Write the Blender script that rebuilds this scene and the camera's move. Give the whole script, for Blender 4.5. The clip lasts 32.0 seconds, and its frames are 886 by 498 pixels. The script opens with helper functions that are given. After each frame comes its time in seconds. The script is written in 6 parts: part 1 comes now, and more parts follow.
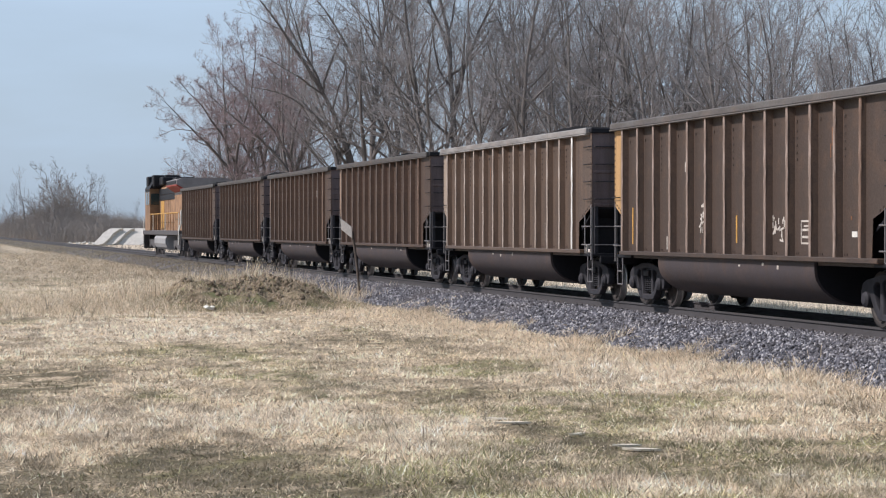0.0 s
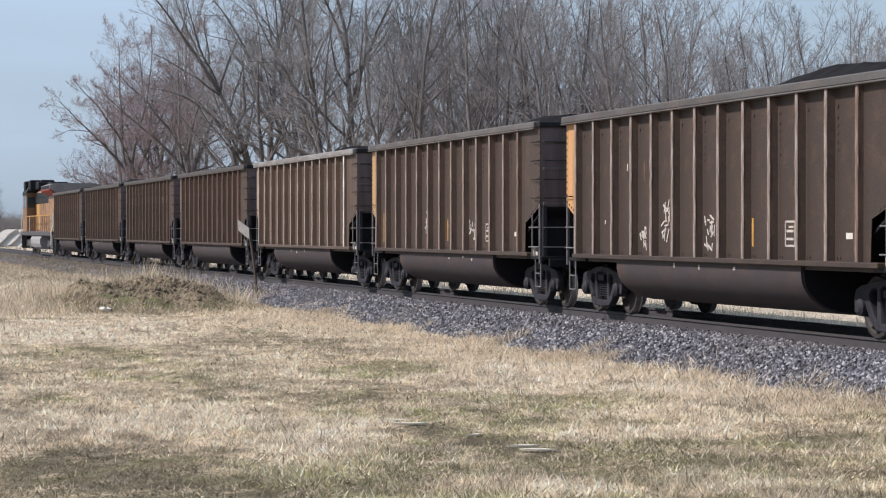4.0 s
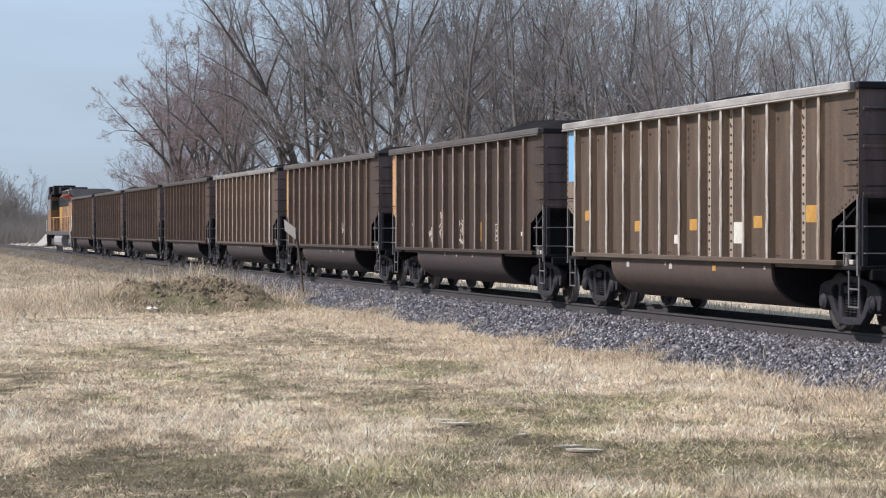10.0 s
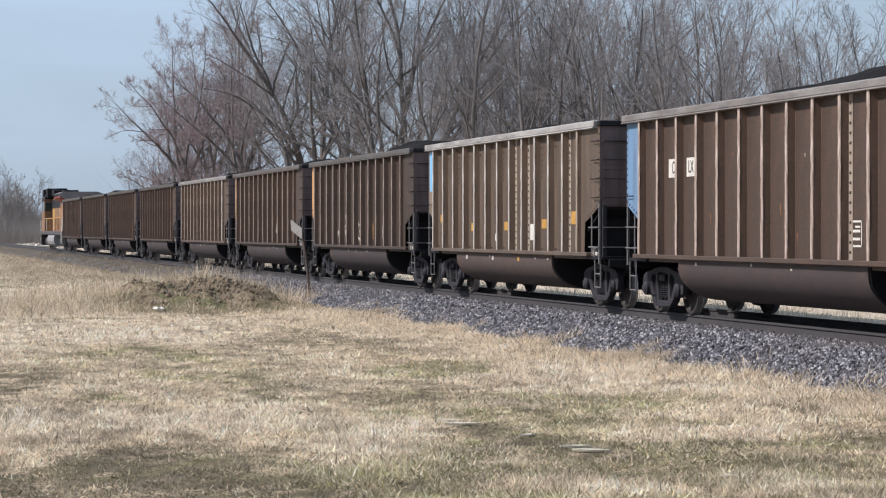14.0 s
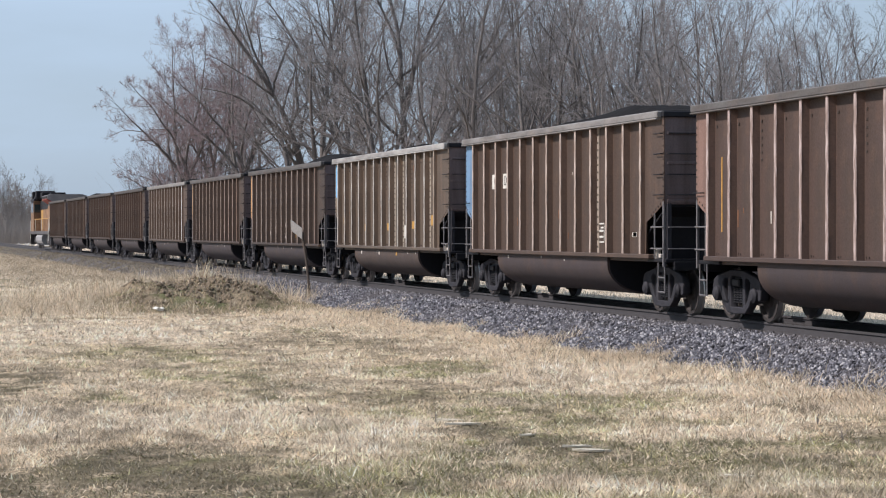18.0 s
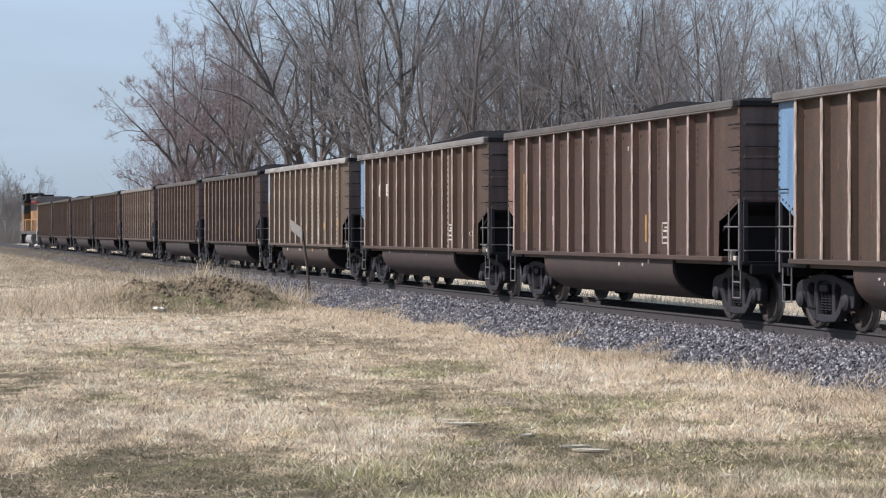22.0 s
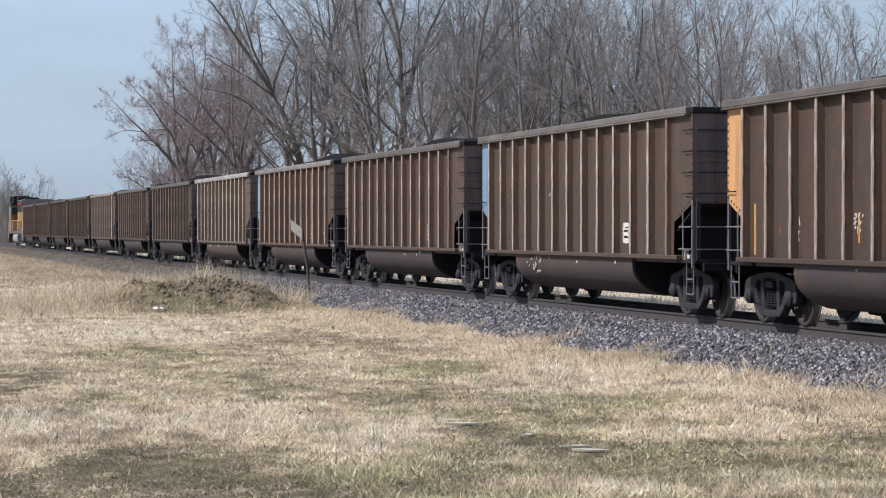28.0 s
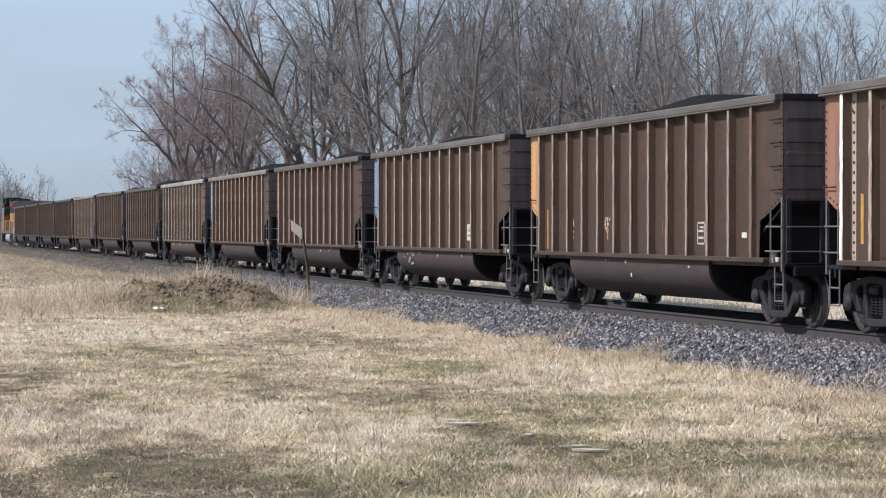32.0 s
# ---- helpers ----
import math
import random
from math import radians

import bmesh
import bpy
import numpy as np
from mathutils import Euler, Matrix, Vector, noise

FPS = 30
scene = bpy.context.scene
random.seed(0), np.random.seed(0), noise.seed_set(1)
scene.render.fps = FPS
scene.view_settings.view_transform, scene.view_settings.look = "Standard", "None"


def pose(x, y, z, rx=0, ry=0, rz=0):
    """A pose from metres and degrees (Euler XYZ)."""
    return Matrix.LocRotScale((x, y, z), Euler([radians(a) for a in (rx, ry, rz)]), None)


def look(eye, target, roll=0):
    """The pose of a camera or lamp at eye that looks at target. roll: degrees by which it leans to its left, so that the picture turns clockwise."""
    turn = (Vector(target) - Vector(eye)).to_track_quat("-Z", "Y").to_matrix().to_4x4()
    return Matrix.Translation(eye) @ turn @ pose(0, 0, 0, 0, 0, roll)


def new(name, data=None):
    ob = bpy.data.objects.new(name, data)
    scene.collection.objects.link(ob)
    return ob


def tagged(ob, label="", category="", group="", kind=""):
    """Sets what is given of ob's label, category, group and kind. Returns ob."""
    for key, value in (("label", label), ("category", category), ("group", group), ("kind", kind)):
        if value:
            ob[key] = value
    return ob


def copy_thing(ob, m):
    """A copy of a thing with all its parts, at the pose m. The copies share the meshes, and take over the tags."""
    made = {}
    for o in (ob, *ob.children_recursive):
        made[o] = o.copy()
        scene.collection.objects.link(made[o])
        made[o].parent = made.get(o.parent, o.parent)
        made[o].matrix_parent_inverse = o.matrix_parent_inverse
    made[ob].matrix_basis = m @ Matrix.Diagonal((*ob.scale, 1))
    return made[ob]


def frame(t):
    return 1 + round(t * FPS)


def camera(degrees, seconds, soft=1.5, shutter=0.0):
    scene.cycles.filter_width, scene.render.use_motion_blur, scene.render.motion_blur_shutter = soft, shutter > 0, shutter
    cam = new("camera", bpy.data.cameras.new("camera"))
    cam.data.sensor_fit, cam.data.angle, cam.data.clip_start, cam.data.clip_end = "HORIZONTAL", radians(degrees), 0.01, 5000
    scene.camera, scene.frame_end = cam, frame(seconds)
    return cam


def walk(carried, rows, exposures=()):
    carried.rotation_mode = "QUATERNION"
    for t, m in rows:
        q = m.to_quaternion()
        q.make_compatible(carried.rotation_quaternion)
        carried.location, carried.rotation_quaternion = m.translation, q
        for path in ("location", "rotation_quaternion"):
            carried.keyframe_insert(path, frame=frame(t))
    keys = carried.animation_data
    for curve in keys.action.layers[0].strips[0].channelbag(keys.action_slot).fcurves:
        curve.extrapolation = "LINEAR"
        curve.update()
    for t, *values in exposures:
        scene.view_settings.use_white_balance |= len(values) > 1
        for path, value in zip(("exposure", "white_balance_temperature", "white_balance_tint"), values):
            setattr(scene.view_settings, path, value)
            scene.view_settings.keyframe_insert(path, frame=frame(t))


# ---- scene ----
# ------------------------------------------------------------------ camera and its walk
# x: across the track, y: along the track (the way the train goes), z: up. Rail top is at RAIL.
RAIL = 0.60
EYE = Vector((0.0, 0.0, RAIL + 1.585))
TRACK_X = 15.93
YAW = 14.10
TILT = -0.468
PAN = ((0, -1.230), (0.5, -0.797), (1, -0.357), (1.5, 0.063), (2, 0.475), (2.5, 0.776), (3, 1.049), (3.5, 1.230),
       (4.0, 1.30), (4.7, 1.16), (5.5, 0.741), (6, 0.489), (6.5, 0.340), (7, 0.259), (7.5, 0.238), (9.4, 0.238),
       (10, 0.158), (10.5, 0.021), (11, 0.0), (14, 0.0), (20, 0.0), (32, 0.0))
cam = camera(21.66, 32.0, soft=1.15)
walk(cam, [(t, pose(EYE.x, EYE.y, EYE.z, 90 + TILT + (-0.028 if t < 0.6 else -0.014 if t < 1.6 else 0), 0, -(YAW + p))) for t, p in PAN],
     exposures=[(0, 0.0, 6480, 14.5), (32, 0.0, 6480, 14.5)])

# ------------------------------------------------------------------ world, sun, exposure
SUN_AZ, SUN_EL = 84.0, 43.0          # degrees from +y towards -x, and above the horizon
world = bpy.data.worlds.new("sky")
scene.world = world
world.use_nodes = True
wn, wl = world.node_tree.nodes, world.node_tree.links
wn.clear()
sky = wn.new("ShaderNodeTexSky")
sky.sky_type = "NISHITA"
sky.sun_disc = False
sky.sun_elevation, sky.sun_rotation = radians(SUN_EL), radians(-SUN_AZ)
sky.air_density, sky.dust_density, sky.ozone_density = 1.0, 1.6, 1.5
wtc = wn.new("ShaderNodeTexCoord")
wmap = wn.new("ShaderNodeMapping")
wmap.inputs["Scale"].default_value = (2.0, 2.0, 9.0)
wnoise = wn.new("ShaderNodeTexNoise")
wnoise.inputs["Scale"].default_value, wnoise.inputs["Detail"].default_value = 2.2, 5.0
wramp = wn.new("ShaderNodeMapRange")
wramp.inputs["From Min"].default_value, wramp.inputs["From Max"].default_value = 0.35, 0.75
wramp.inputs["To Min"].default_value, wramp.inputs["To Max"].default_value = 0.62, 1.0
wmix = wn.new("ShaderNodeMix")
wmix.data_type = "RGBA"
wmix.inputs[7].default_value = (5.4, 7.1, 8.85, 1)      # thin high cloud
wbg = wn.new("ShaderNodeBackground")
wbg.inputs["Strength"].default_value = 0.092
wout = wn.new("ShaderNodeOutputWorld")
wl.new(wtc.outputs["Generated"], wmap.inputs["Vector"])
wl.new(wmap.outputs["Vector"], wnoise.inputs["Vector"])
wl.new(wnoise.outputs["Fac"], wramp.inputs["Value"])
wl.new(wramp.outputs["Result"], wmix.inputs[0])
wl.new(sky.outputs["Color"], wmix.inputs[6])
wl.new(wmix.outputs[2], wbg.inputs["Color"])
wl.new(wbg.outputs["Background"], wout.inputs["Surface"])
sun_data = bpy.data.lights.new("sun", "SUN")
sun_data.energy, sun_data.angle, sun_data.color = 5.0, radians(1.0), (1.0, 0.95, 0.90)
sun = new("sun", sun_data)
SUN_WAY = Vector((-math.sin(radians(SUN_AZ)) * math.cos(radians(SUN_EL)), math.cos(radians(SUN_AZ)) * math.cos(radians(SUN_EL)), math.sin(radians(SUN_EL))))
sun.matrix_world = look(SUN_WAY * 200, (0, 0, 0))


# ------------------------------------------------------------------ materials
class Nodes:
    """A small builder for a principled material."""

    def __init__(self, name, rough=0.8, metal=0.0, spec=0.5):
        self.mat = bpy.data.materials.new(name)
        self.mat.use_nodes = True
        self.n, self.l = self.mat.node_tree.nodes, self.mat.node_tree.links
        self.b = self.n["Principled BSDF"]
        self.b.inputs["Roughness"].default_value = rough
        self.b.inputs["Metallic"].default_value = metal
        self.b.inputs["Specular IOR Level"].default_value = spec
        self.pos = self.n.new("ShaderNodeTexCoord").outputs["Object"]
        self.geo = self.n.new("ShaderNodeNewGeometry")

    def put(self, value, socket):
        if isinstance(value, (int, float)):
            socket.default_value = value
        elif isinstance(value, tuple):
            socket.default_value = (*value, 1) if len(value) == 3 and socket.type == "RGBA" else value
        else:
            self.l.new(value, socket)

    def noise(self, scale, detail=4.0, rough=0.6, stretch=None, space=None):
        src = space or self.pos
        if stretch:
            m = self.n.new("ShaderNodeMapping")
            m.inputs["Scale"].default_value = stretch
            self.l.new(src, m.inputs["Vector"])
            src = m.outputs["Vector"]
        t = self.n.new("ShaderNodeTexNoise")
        t.inputs["Scale"].default_value, t.inputs["Detail"].default_value, t.inputs["Roughness"].default_value = scale, detail, rough
        self.l.new(src, t.inputs["Vector"])
        return t.outputs["Fac"]

    def ramp(self, v, a, b, lo=0.0, hi=1.0):
        m = self.n.new("ShaderNodeMapRange")
        self.put(v, m.inputs["Value"])
        for k, x in (("From Min", a), ("From Max", b), ("To Min", lo), ("To Max", hi)):
            m.inputs[k].default_value = x
        return m.outputs["Result"]

    def mix(self, f, a, b, how="MIX"):
        m = self.n.new("ShaderNodeMix")
        m.data_type, m.blend_type = "RGBA", how
        self.put(f, m.inputs[0])
        self.put(a, m.inputs[6])
        self.put(b, m.inputs[7])
        return m.outputs[2]

    def math(self, op, a, b=0.0):
        m = self.n.new("ShaderNodeMath")
        m.operation = op
        self.put(a, m.inputs[0])
        self.put(b, m.inputs[1])
        return m.outputs[0]

    def object_colour(self):
        return self.n.new("ShaderNodeObjectInfo").outputs["Color"]

    def object_random(self):
        return self.n.new("ShaderNodeObjectInfo").outputs["Random"]

    def attribute(self, name):
        a = self.n.new("ShaderNodeAttribute")
        a.attribute_name = name
        return a.outputs["Color"]

    def island(self):
        return self.geo.outputs["Random Per Island"]

    def colour(self, v):
        self.put(v, self.b.inputs["Base Color"])
        return self

    def rough(self, v):
        self.put(v, self.b.inputs["Roughness"])
        return self

    def bump(self, h, strength=0.4, dist=0.02):
        m = self.n.new("ShaderNodeBump")
        m.inputs["Strength"].default_value, m.inputs["Distance"].default_value = strength, dist
        self.l.new(h, m.inputs["Height"])
        self.l.new(m.outputs["Normal"], self.b.inputs["Normal"])
        return self


def steel_paint(name, grime=0.5, rough=0.62, run=(3.2, 3.2, 0.35)):
    """Weathered car paint in the object's own colour: rain streaks, coal dust, rust."""
    k = Nodes(name, rough)
    streak = k.noise(1.6, 4, 0.55, run)
    blot = k.noise(1.3, 5, 0.6)
    fine = k.noise(38.0, 3, 0.6)
    base = k.object_colour()
    c = k.mix(k.ramp(streak, 0.40, 0.66, 0, 0.75 * grime + 0.15), base, (0.044, 0.028, 0.020))
    c = k.mix(k.ramp(blot, 0.50, 0.74, 0, 0.6 * grime), c, (0.185, 0.098, 0.050))
    c = k.mix(k.ramp(fine, 0.3, 0.8, 0.0, 0.28), c, (0.09, 0.065, 0.05), "MULTIPLY")
    k.colour(c).rough(k.ramp(fine, 0.2, 0.8, rough - 0.1, rough + 0.15))
    return k.bump(k.noise(9.0, 4), 0.12, 0.01).mat


def simple(name, col, rough=0.8, metal=0.0, scale=20.0, amount=0.35, dark=0.4):
    k = Nodes(name, rough, metal)
    c2 = tuple(x * dark for x in col)
    c = k.mix(k.ramp(k.noise(scale, 5), 0.35, 0.75, 0, amount), col, c2)
    c = k.mix(k.ramp(k.noise(scale * 0.13, 4), 0.4, 0.7, 0, amount), c, c2)
    return k.colour(c).bump(k.noise(scale * 2, 3), 0.2, 0.01).mat


PAINT = steel_paint("weathered car paint", 0.55)


def rib_paint():
    """Rib paint worn through to pale metal in spots along the edge."""
    k = Nodes("worn rib paint", 0.6)
    spots = k.noise(2.6, 5, 0.7, (6, 6, 1.0))
    c = k.mix(k.ramp(k.noise(1.2, 4, 0.6, (5, 5, 0.6)), 0.45, 0.70, 0, 0.4), k.object_colour(), (0.055, 0.038, 0.030))
    pale = k.mix(1.0, k.object_colour(), (1.9, 2.1, 2.3), "MULTIPLY")
    c = k.mix(k.ramp(spots, 0.42, 0.60, 0.05, 0.95), c, pale)
    return k.colour(c).mat


RIB_PAINT = rib_paint()
PANEL_PAINT = steel_paint("faded panel paint", 0.22)
TUB = steel_paint("dusty tub steel", 0.35, 0.7)
BEAM_PAINT = steel_paint("scuffed beam paint", 0.4, 0.6, (4.0, 0.7, 4.0))
# IRON is near-black and bluish: underframe shade is mixed into its colour
IRON = simple("grimy black iron with shade in its colour", (0.0125, 0.0125, 0.0165), 0.6, 0.0, 14, 0.5, 0.4)
FRAME_IRON = simple("dusty cast iron", (0.038, 0.037, 0.045), 0.75, 0.0, 10, 0.6, 0.35)
TREAD = simple("polished wheel tread", (0.62, 0.61, 0.60), 0.38, 1.0, 30, 0.3, 0.6)
WHEEL = simple("rusty wheel plate", (0.046, 0.038, 0.036), 0.7, 0.2, 14, 0.6, 0.5)
RIVET = simple("dark rusty rivets", (0.045, 0.030, 0.024), 0.7, 0.0, 20, 0.4, 0.6)
COAL = simple("heaped coal", (0.016, 0.015, 0.016), 0.95, 0.0, 9, 0.5, 0.4)
STEEL = simple("worn handrail steel", (0.19, 0.18, 0.185), 0.55, 0.3, 25, 0.5, 0.5)
WHITE = simple("dusty white paint", (0.62, 0.60, 0.55), 0.7, 0.0, 12, 0.4, 0.6)
YELLOW = simple("chalky yellow paint", (0.50, 0.27, 0.06), 0.7, 0.0, 14, 0.5, 0.5)
CHALK = simple("faded graffiti paint", (0.55, 0.50, 0.45), 0.8, 0.0, 30, 0.6, 0.45)
INK = simple("black stencil paint", (0.03, 0.028, 0.027), 0.8, 0.0, 20, 0.3, 0.6)
CONCRETE = simple("weathered concrete", (0.50, 0.48, 0.45), 0.9, 0.0, 3.0, 0.5, 0.6)
for m, gloss in ((COAL, 0.08), (IRON, 0.25), (FRAME_IRON, 0.25), (INK, 0.2)):
    m.node_tree.nodes["Principled BSDF"].inputs["Specular IOR Level"].default_value = gloss
TIE = simple("creosoted timber", (0.055, 0.043, 0.035), 0.9, 0.0, 12, 0.6, 0.5)
RAIL_MAT = simple("rusty brown rail", (0.054, 0.049, 0.052), 0.75, 0.0, 25, 0.5, 0.6)
RAIL_HEAD = simple("worn rail head", (0.16, 0.155, 0.155), 0.5, 1.0, 40, 0.4, 0.5)
SIGN = simple("weathered grey sign plate", (0.30, 0.285, 0.27), 0.6, 0.2, 14, 0.5, 0.55)
POST = simple("rusted sign post", (0.11, 0.085, 0.07), 0.75, 0.2, 20, 0.6, 0.5)
LOCO_YELLOW = simple("faded yellow engine paint", (0.36, 0.205, 0.110), 0.7, 0.0, 2.0, 0.9, 0.35)
LOCO_GREY = simple("grimy grey engine paint", (0.075, 0.068, 0.070), 0.6, 0.0, 2.5, 0.5, 0.5)
LOCO_RED = simple("red stripe paint", (0.34, 0.05, 0.035), 0.6, 0.0, 5, 0.4, 0.5)
GLASS = simple("dark cab window", (0.03, 0.045, 0.045), 0.12, 0.0, 5, 0.2, 0.6)
DEBRIS = simple("bleached wood splinters", (0.70, 0.63, 0.52), 0.85, 0.0, 20, 0.4, 0.6)


def bark_material(name, col, twig):
    k = Nodes(name, 0.9)
    c = k.mix(k.ramp(k.noise(5.0, 5, 0.6, (3, 3, 0.6)), 0.35, 0.7), col, tuple(x * 0.5 for x in col))
    c = k.mix(k.object_random(), c, twig)
    return k.colour(c).mat


BARK = bark_material("grey bark", (0.150, 0.139, 0.137), (0.050, 0.045, 0.045))
BARK_DARK = bark_material("dark rough bark", (0.185, 0.168, 0.163), (0.120, 0.108, 0.105))
# BARK_PALE paints whole trunks light, standing in for their sunlit sides
BARK_PALE = bark_material("pale bark with sunlight in its colour", (0.36, 0.34, 0.33), (0.10, 0.092, 0.09))
TWIGS = bark_material("grey twigs", (0.175, 0.165, 0.169), (0.268, 0.255, 0.258))
TWIGS_RED = bark_material("budding reddish twigs", (0.31, 0.225, 0.232), (0.28, 0.224, 0.228))
TWIGS_PALE = bark_material("pale young twigs", (0.33, 0.313, 0.315), (0.26, 0.247, 0.248))
BRUSH = bark_material("grey-brown brush", (0.215, 0.190, 0.172), (0.19, 0.175, 0.166))


def turf_material():
    k = Nodes("dry turf soil", 0.95, 0, 0.15)
    mid = k.noise(1.3, 5, 0.65)
    fine = k.noise(17.0, 6, 0.75)
    c = k.mix(k.ramp(mid, 0.35, 0.65, 0, 0.5), k.attribute("tone"), (0.36, 0.30, 0.20))
    c = k.mix(k.ramp(fine, 0.46, 0.60, 0, 0.9), c, (0.060, 0.050, 0.032))
    return k.colour(c).bump(fine, 0.9, 0.06).mat


def blade_material():
    k = Nodes("dry grass blades", 0.7, 0, 0.25)
    c = k.mix(k.ramp(k.island(), 0, 1, 0, 0.45), k.attribute("tone"), (0.78, 0.69, 0.54))
    c = k.mix(k.ramp(k.island(), 0.87, 0.89, 0, 0.75), c, (0.10, 0.08, 0.055))
    k.colour(c)
    thin = k.n.new("ShaderNodeBsdfTranslucent")
    k.put(c, thin.inputs["Color"])
    both = k.n.new("ShaderNodeMixShader")
    both.inputs[0].default_value = 0.38
    k.l.new(k.b.outputs[0], both.inputs[1])
    k.l.new(thin.outputs[0], both.inputs[2])
    k.l.new(both.outputs[0], k.n["Material Output"].inputs["Surface"])
    return k.mat


def ballast_material(name, stones):
    k = Nodes(name, 0.85, 0, 0.35)
    v = k.island() if stones else k.noise(16.0, 5, 0.75)
    c = k.mix(k.ramp(v, 0.25 if not stones else 0.0, 0.75 if not stones else 1.0), (0.016, 0.016, 0.020), (0.215, 0.213, 0.245))
    # a share of the stones gets white glints as plain colour
    c = k.mix(k.ramp(v, 0.80, 0.90, 0, 0.8) if stones else 0.0, c, (0.44, 0.43, 0.44))
    c = k.mix(k.ramp(k.noise(0.5, 4), 0.45, 0.7, 0, 0.35), c, (0.11, 0.09, 0.075))
    k.colour(c)
    if not stones:
        k.bump(k.noise(14.0, 4, 0.7), 1.0, 0.08)
    return k.mat


TURF = turf_material()
BLADES = blade_material()
BALLAST = ballast_material("crushed stone bed", False)
STONES = ballast_material("crushed grey stones", True)


def mound_material():
    k = Nodes("turned earth with weeds", 0.95, 0, 0.2)
    c = k.mix(k.ramp(k.noise(1.6, 5, 0.7), 0.38, 0.62), (0.13, 0.098, 0.068), (0.36, 0.285, 0.195))
    c = k.mix(k.ramp(k.noise(0.9, 4, 0.6), 0.48, 0.60, 0, 0.7), c, (0.10, 0.125, 0.045))
    return k.colour(c).bump(k.noise(9, 5, 0.7), 1.0, 0.1).mat


MOUND = mound_material()


# ------------------------------------------------------------------ mesh helpers
class Form:
    """Collects vertices and faces of one mesh."""

    def __init__(self):
        self.v, self.f = [], []

    def add(self, verts, faces):
        k = len(self.v)
        self.v += [tuple(p) for p in verts]
        self.f += [tuple(i + k for i in face) for face in faces]
        return self

    def box(self, x0, x1, y0, y1, z0, z1):
        p = [(x, y, z) for z in (z0, z1) for y in (y0, y1) for x in (x0, x1)]
        return self.add(p, [(0, 2, 3, 1), (4, 5, 7, 6), (0, 1, 5, 4), (2, 6, 7, 3), (0, 4, 6, 2), (1, 3, 7, 5)])

    def soft(self, x0, x1, y0, y1, z0, z1, c=0.012):
        """A box with chamfered edges."""
        lo, hi = (x0, y0, z0), (x1, y1, z1)
        verts, at = [], {}
        for sx in (0, 1):
            for sy in (0, 1):
                for sz in (0, 1):
                    s = (sx, sy, sz)
                    for flat in range(3):
                        p = [(lo[a] if not s[a] else hi[a]) if a == flat else (lo[a] + c if not s[a] else hi[a] - c) for a in range(3)]
                        at[s, flat] = len(verts)
                        verts.append(p)
        faces = []
        for a in range(3):
            b, d = (a + 1) % 3, (a + 2) % 3
            for s in (0, 1):
                ring = []
                for q, r in ((0, 0), (1, 0), (1, 1), (0, 1)):
                    key = [0, 0, 0]
                    key[a], key[b], key[d] = s, q, r
                    ring.append(at[tuple(key), a])
                faces.append(ring if s else ring[::-1])
            for q in (0, 1):
                for r in (0, 1):
                    k0, k1 = [0, 0, 0], [0, 0, 0]
                    k0[a], k0[b], k0[d] = 0, q, r
                    k1[a], k1[b], k1[d] = 1, q, r
                    ring = [at[tuple(k0), b], at[tuple(k1), b], at[tuple(k1), d], at[tuple(k0), d]]
                    faces.append(ring if q != r else ring[::-1])
        for sx in (0, 1):
            for sy in (0, 1):
                for sz in (0, 1):
                    s = (sx, sy, sz)
                    ring = [at[s, 0], at[s, 1], at[s, 2]]
                    faces.append(ring if (sx + sy + sz) % 2 else ring[::-1])
        return self.add(verts, faces)

    def prism(self, outline, axis, a, b):
        """An outline in the two other axes (in x, y, z order), drawn out along axis from a to b."""
        n = len(outline)
        place = {"x": lambda p, t: (t, p[0], p[1]), "y": lambda p, t: (p[0], t, p[1]), "z": lambda p, t: (p[0], p[1], t)}[axis]
        verts = [place(p, a) for p in outline] + [place(p, b) for p in outline]
        faces = [tuple(range(n))[::-1], tuple(range(n, 2 * n))] + [(i, (i + 1) % n, n + (i + 1) % n, n + i) for i in range(n)]
        return self.add(verts, faces)

    def rod(self, p, q, r, n=6, r2=None):
        p, q = Vector(p), Vector(q)
        w = (q - p).normalized()
        u = w.orthogonal().normalized()
        v = w.cross(u)
        r2 = r if r2 is None else r2
        ring = [(math.cos(i * 2 * math.pi / n), math.sin(i * 2 * math.pi / n)) for i in range(n)]
        verts = [p + u * c * r + v * s * r for c, s in ring] + [q + u * c * r2 + v * s * r2 for c, s in ring]
        faces = [tuple(range(n))[::-1], tuple(range(n, 2 * n))] + [(i, (i + 1) % n, n + (i + 1) % n, n + i) for i in range(n)]
        return self.add(verts, faces)

    def tube(self, pts, r, n=6, r2=None):
        """One bent tube through all points."""
        pts = [Vector(p) for p in pts]
        r2 = r if r2 is None else r2
        verts, m = [], len(pts)
        u = None
        for i, p in enumerate(pts):
            w = (pts[min(i + 1, m - 1)] - pts[max(i - 1, 0)]).normalized()
            u = w.orthogonal().normalized() if u is None else (u - w * u.dot(w)).normalized()
            v, q = w.cross(u), r + (r2 - r) * i / (m - 1)
            verts += [p + u * math.cos(k * 2 * math.pi / n) * q + v * math.sin(k * 2 * math.pi / n) * q for k in range(n)]
        faces = [tuple(range(n))[::-1], tuple(range(n * (m - 1), n * m))]
        for i in range(m - 1):
            faces += [(i * n + k, i * n + (k + 1) % n, (i + 1) * n + (k + 1) % n, (i + 1) * n + k) for k in range(n)]
        return self.add(verts, faces)

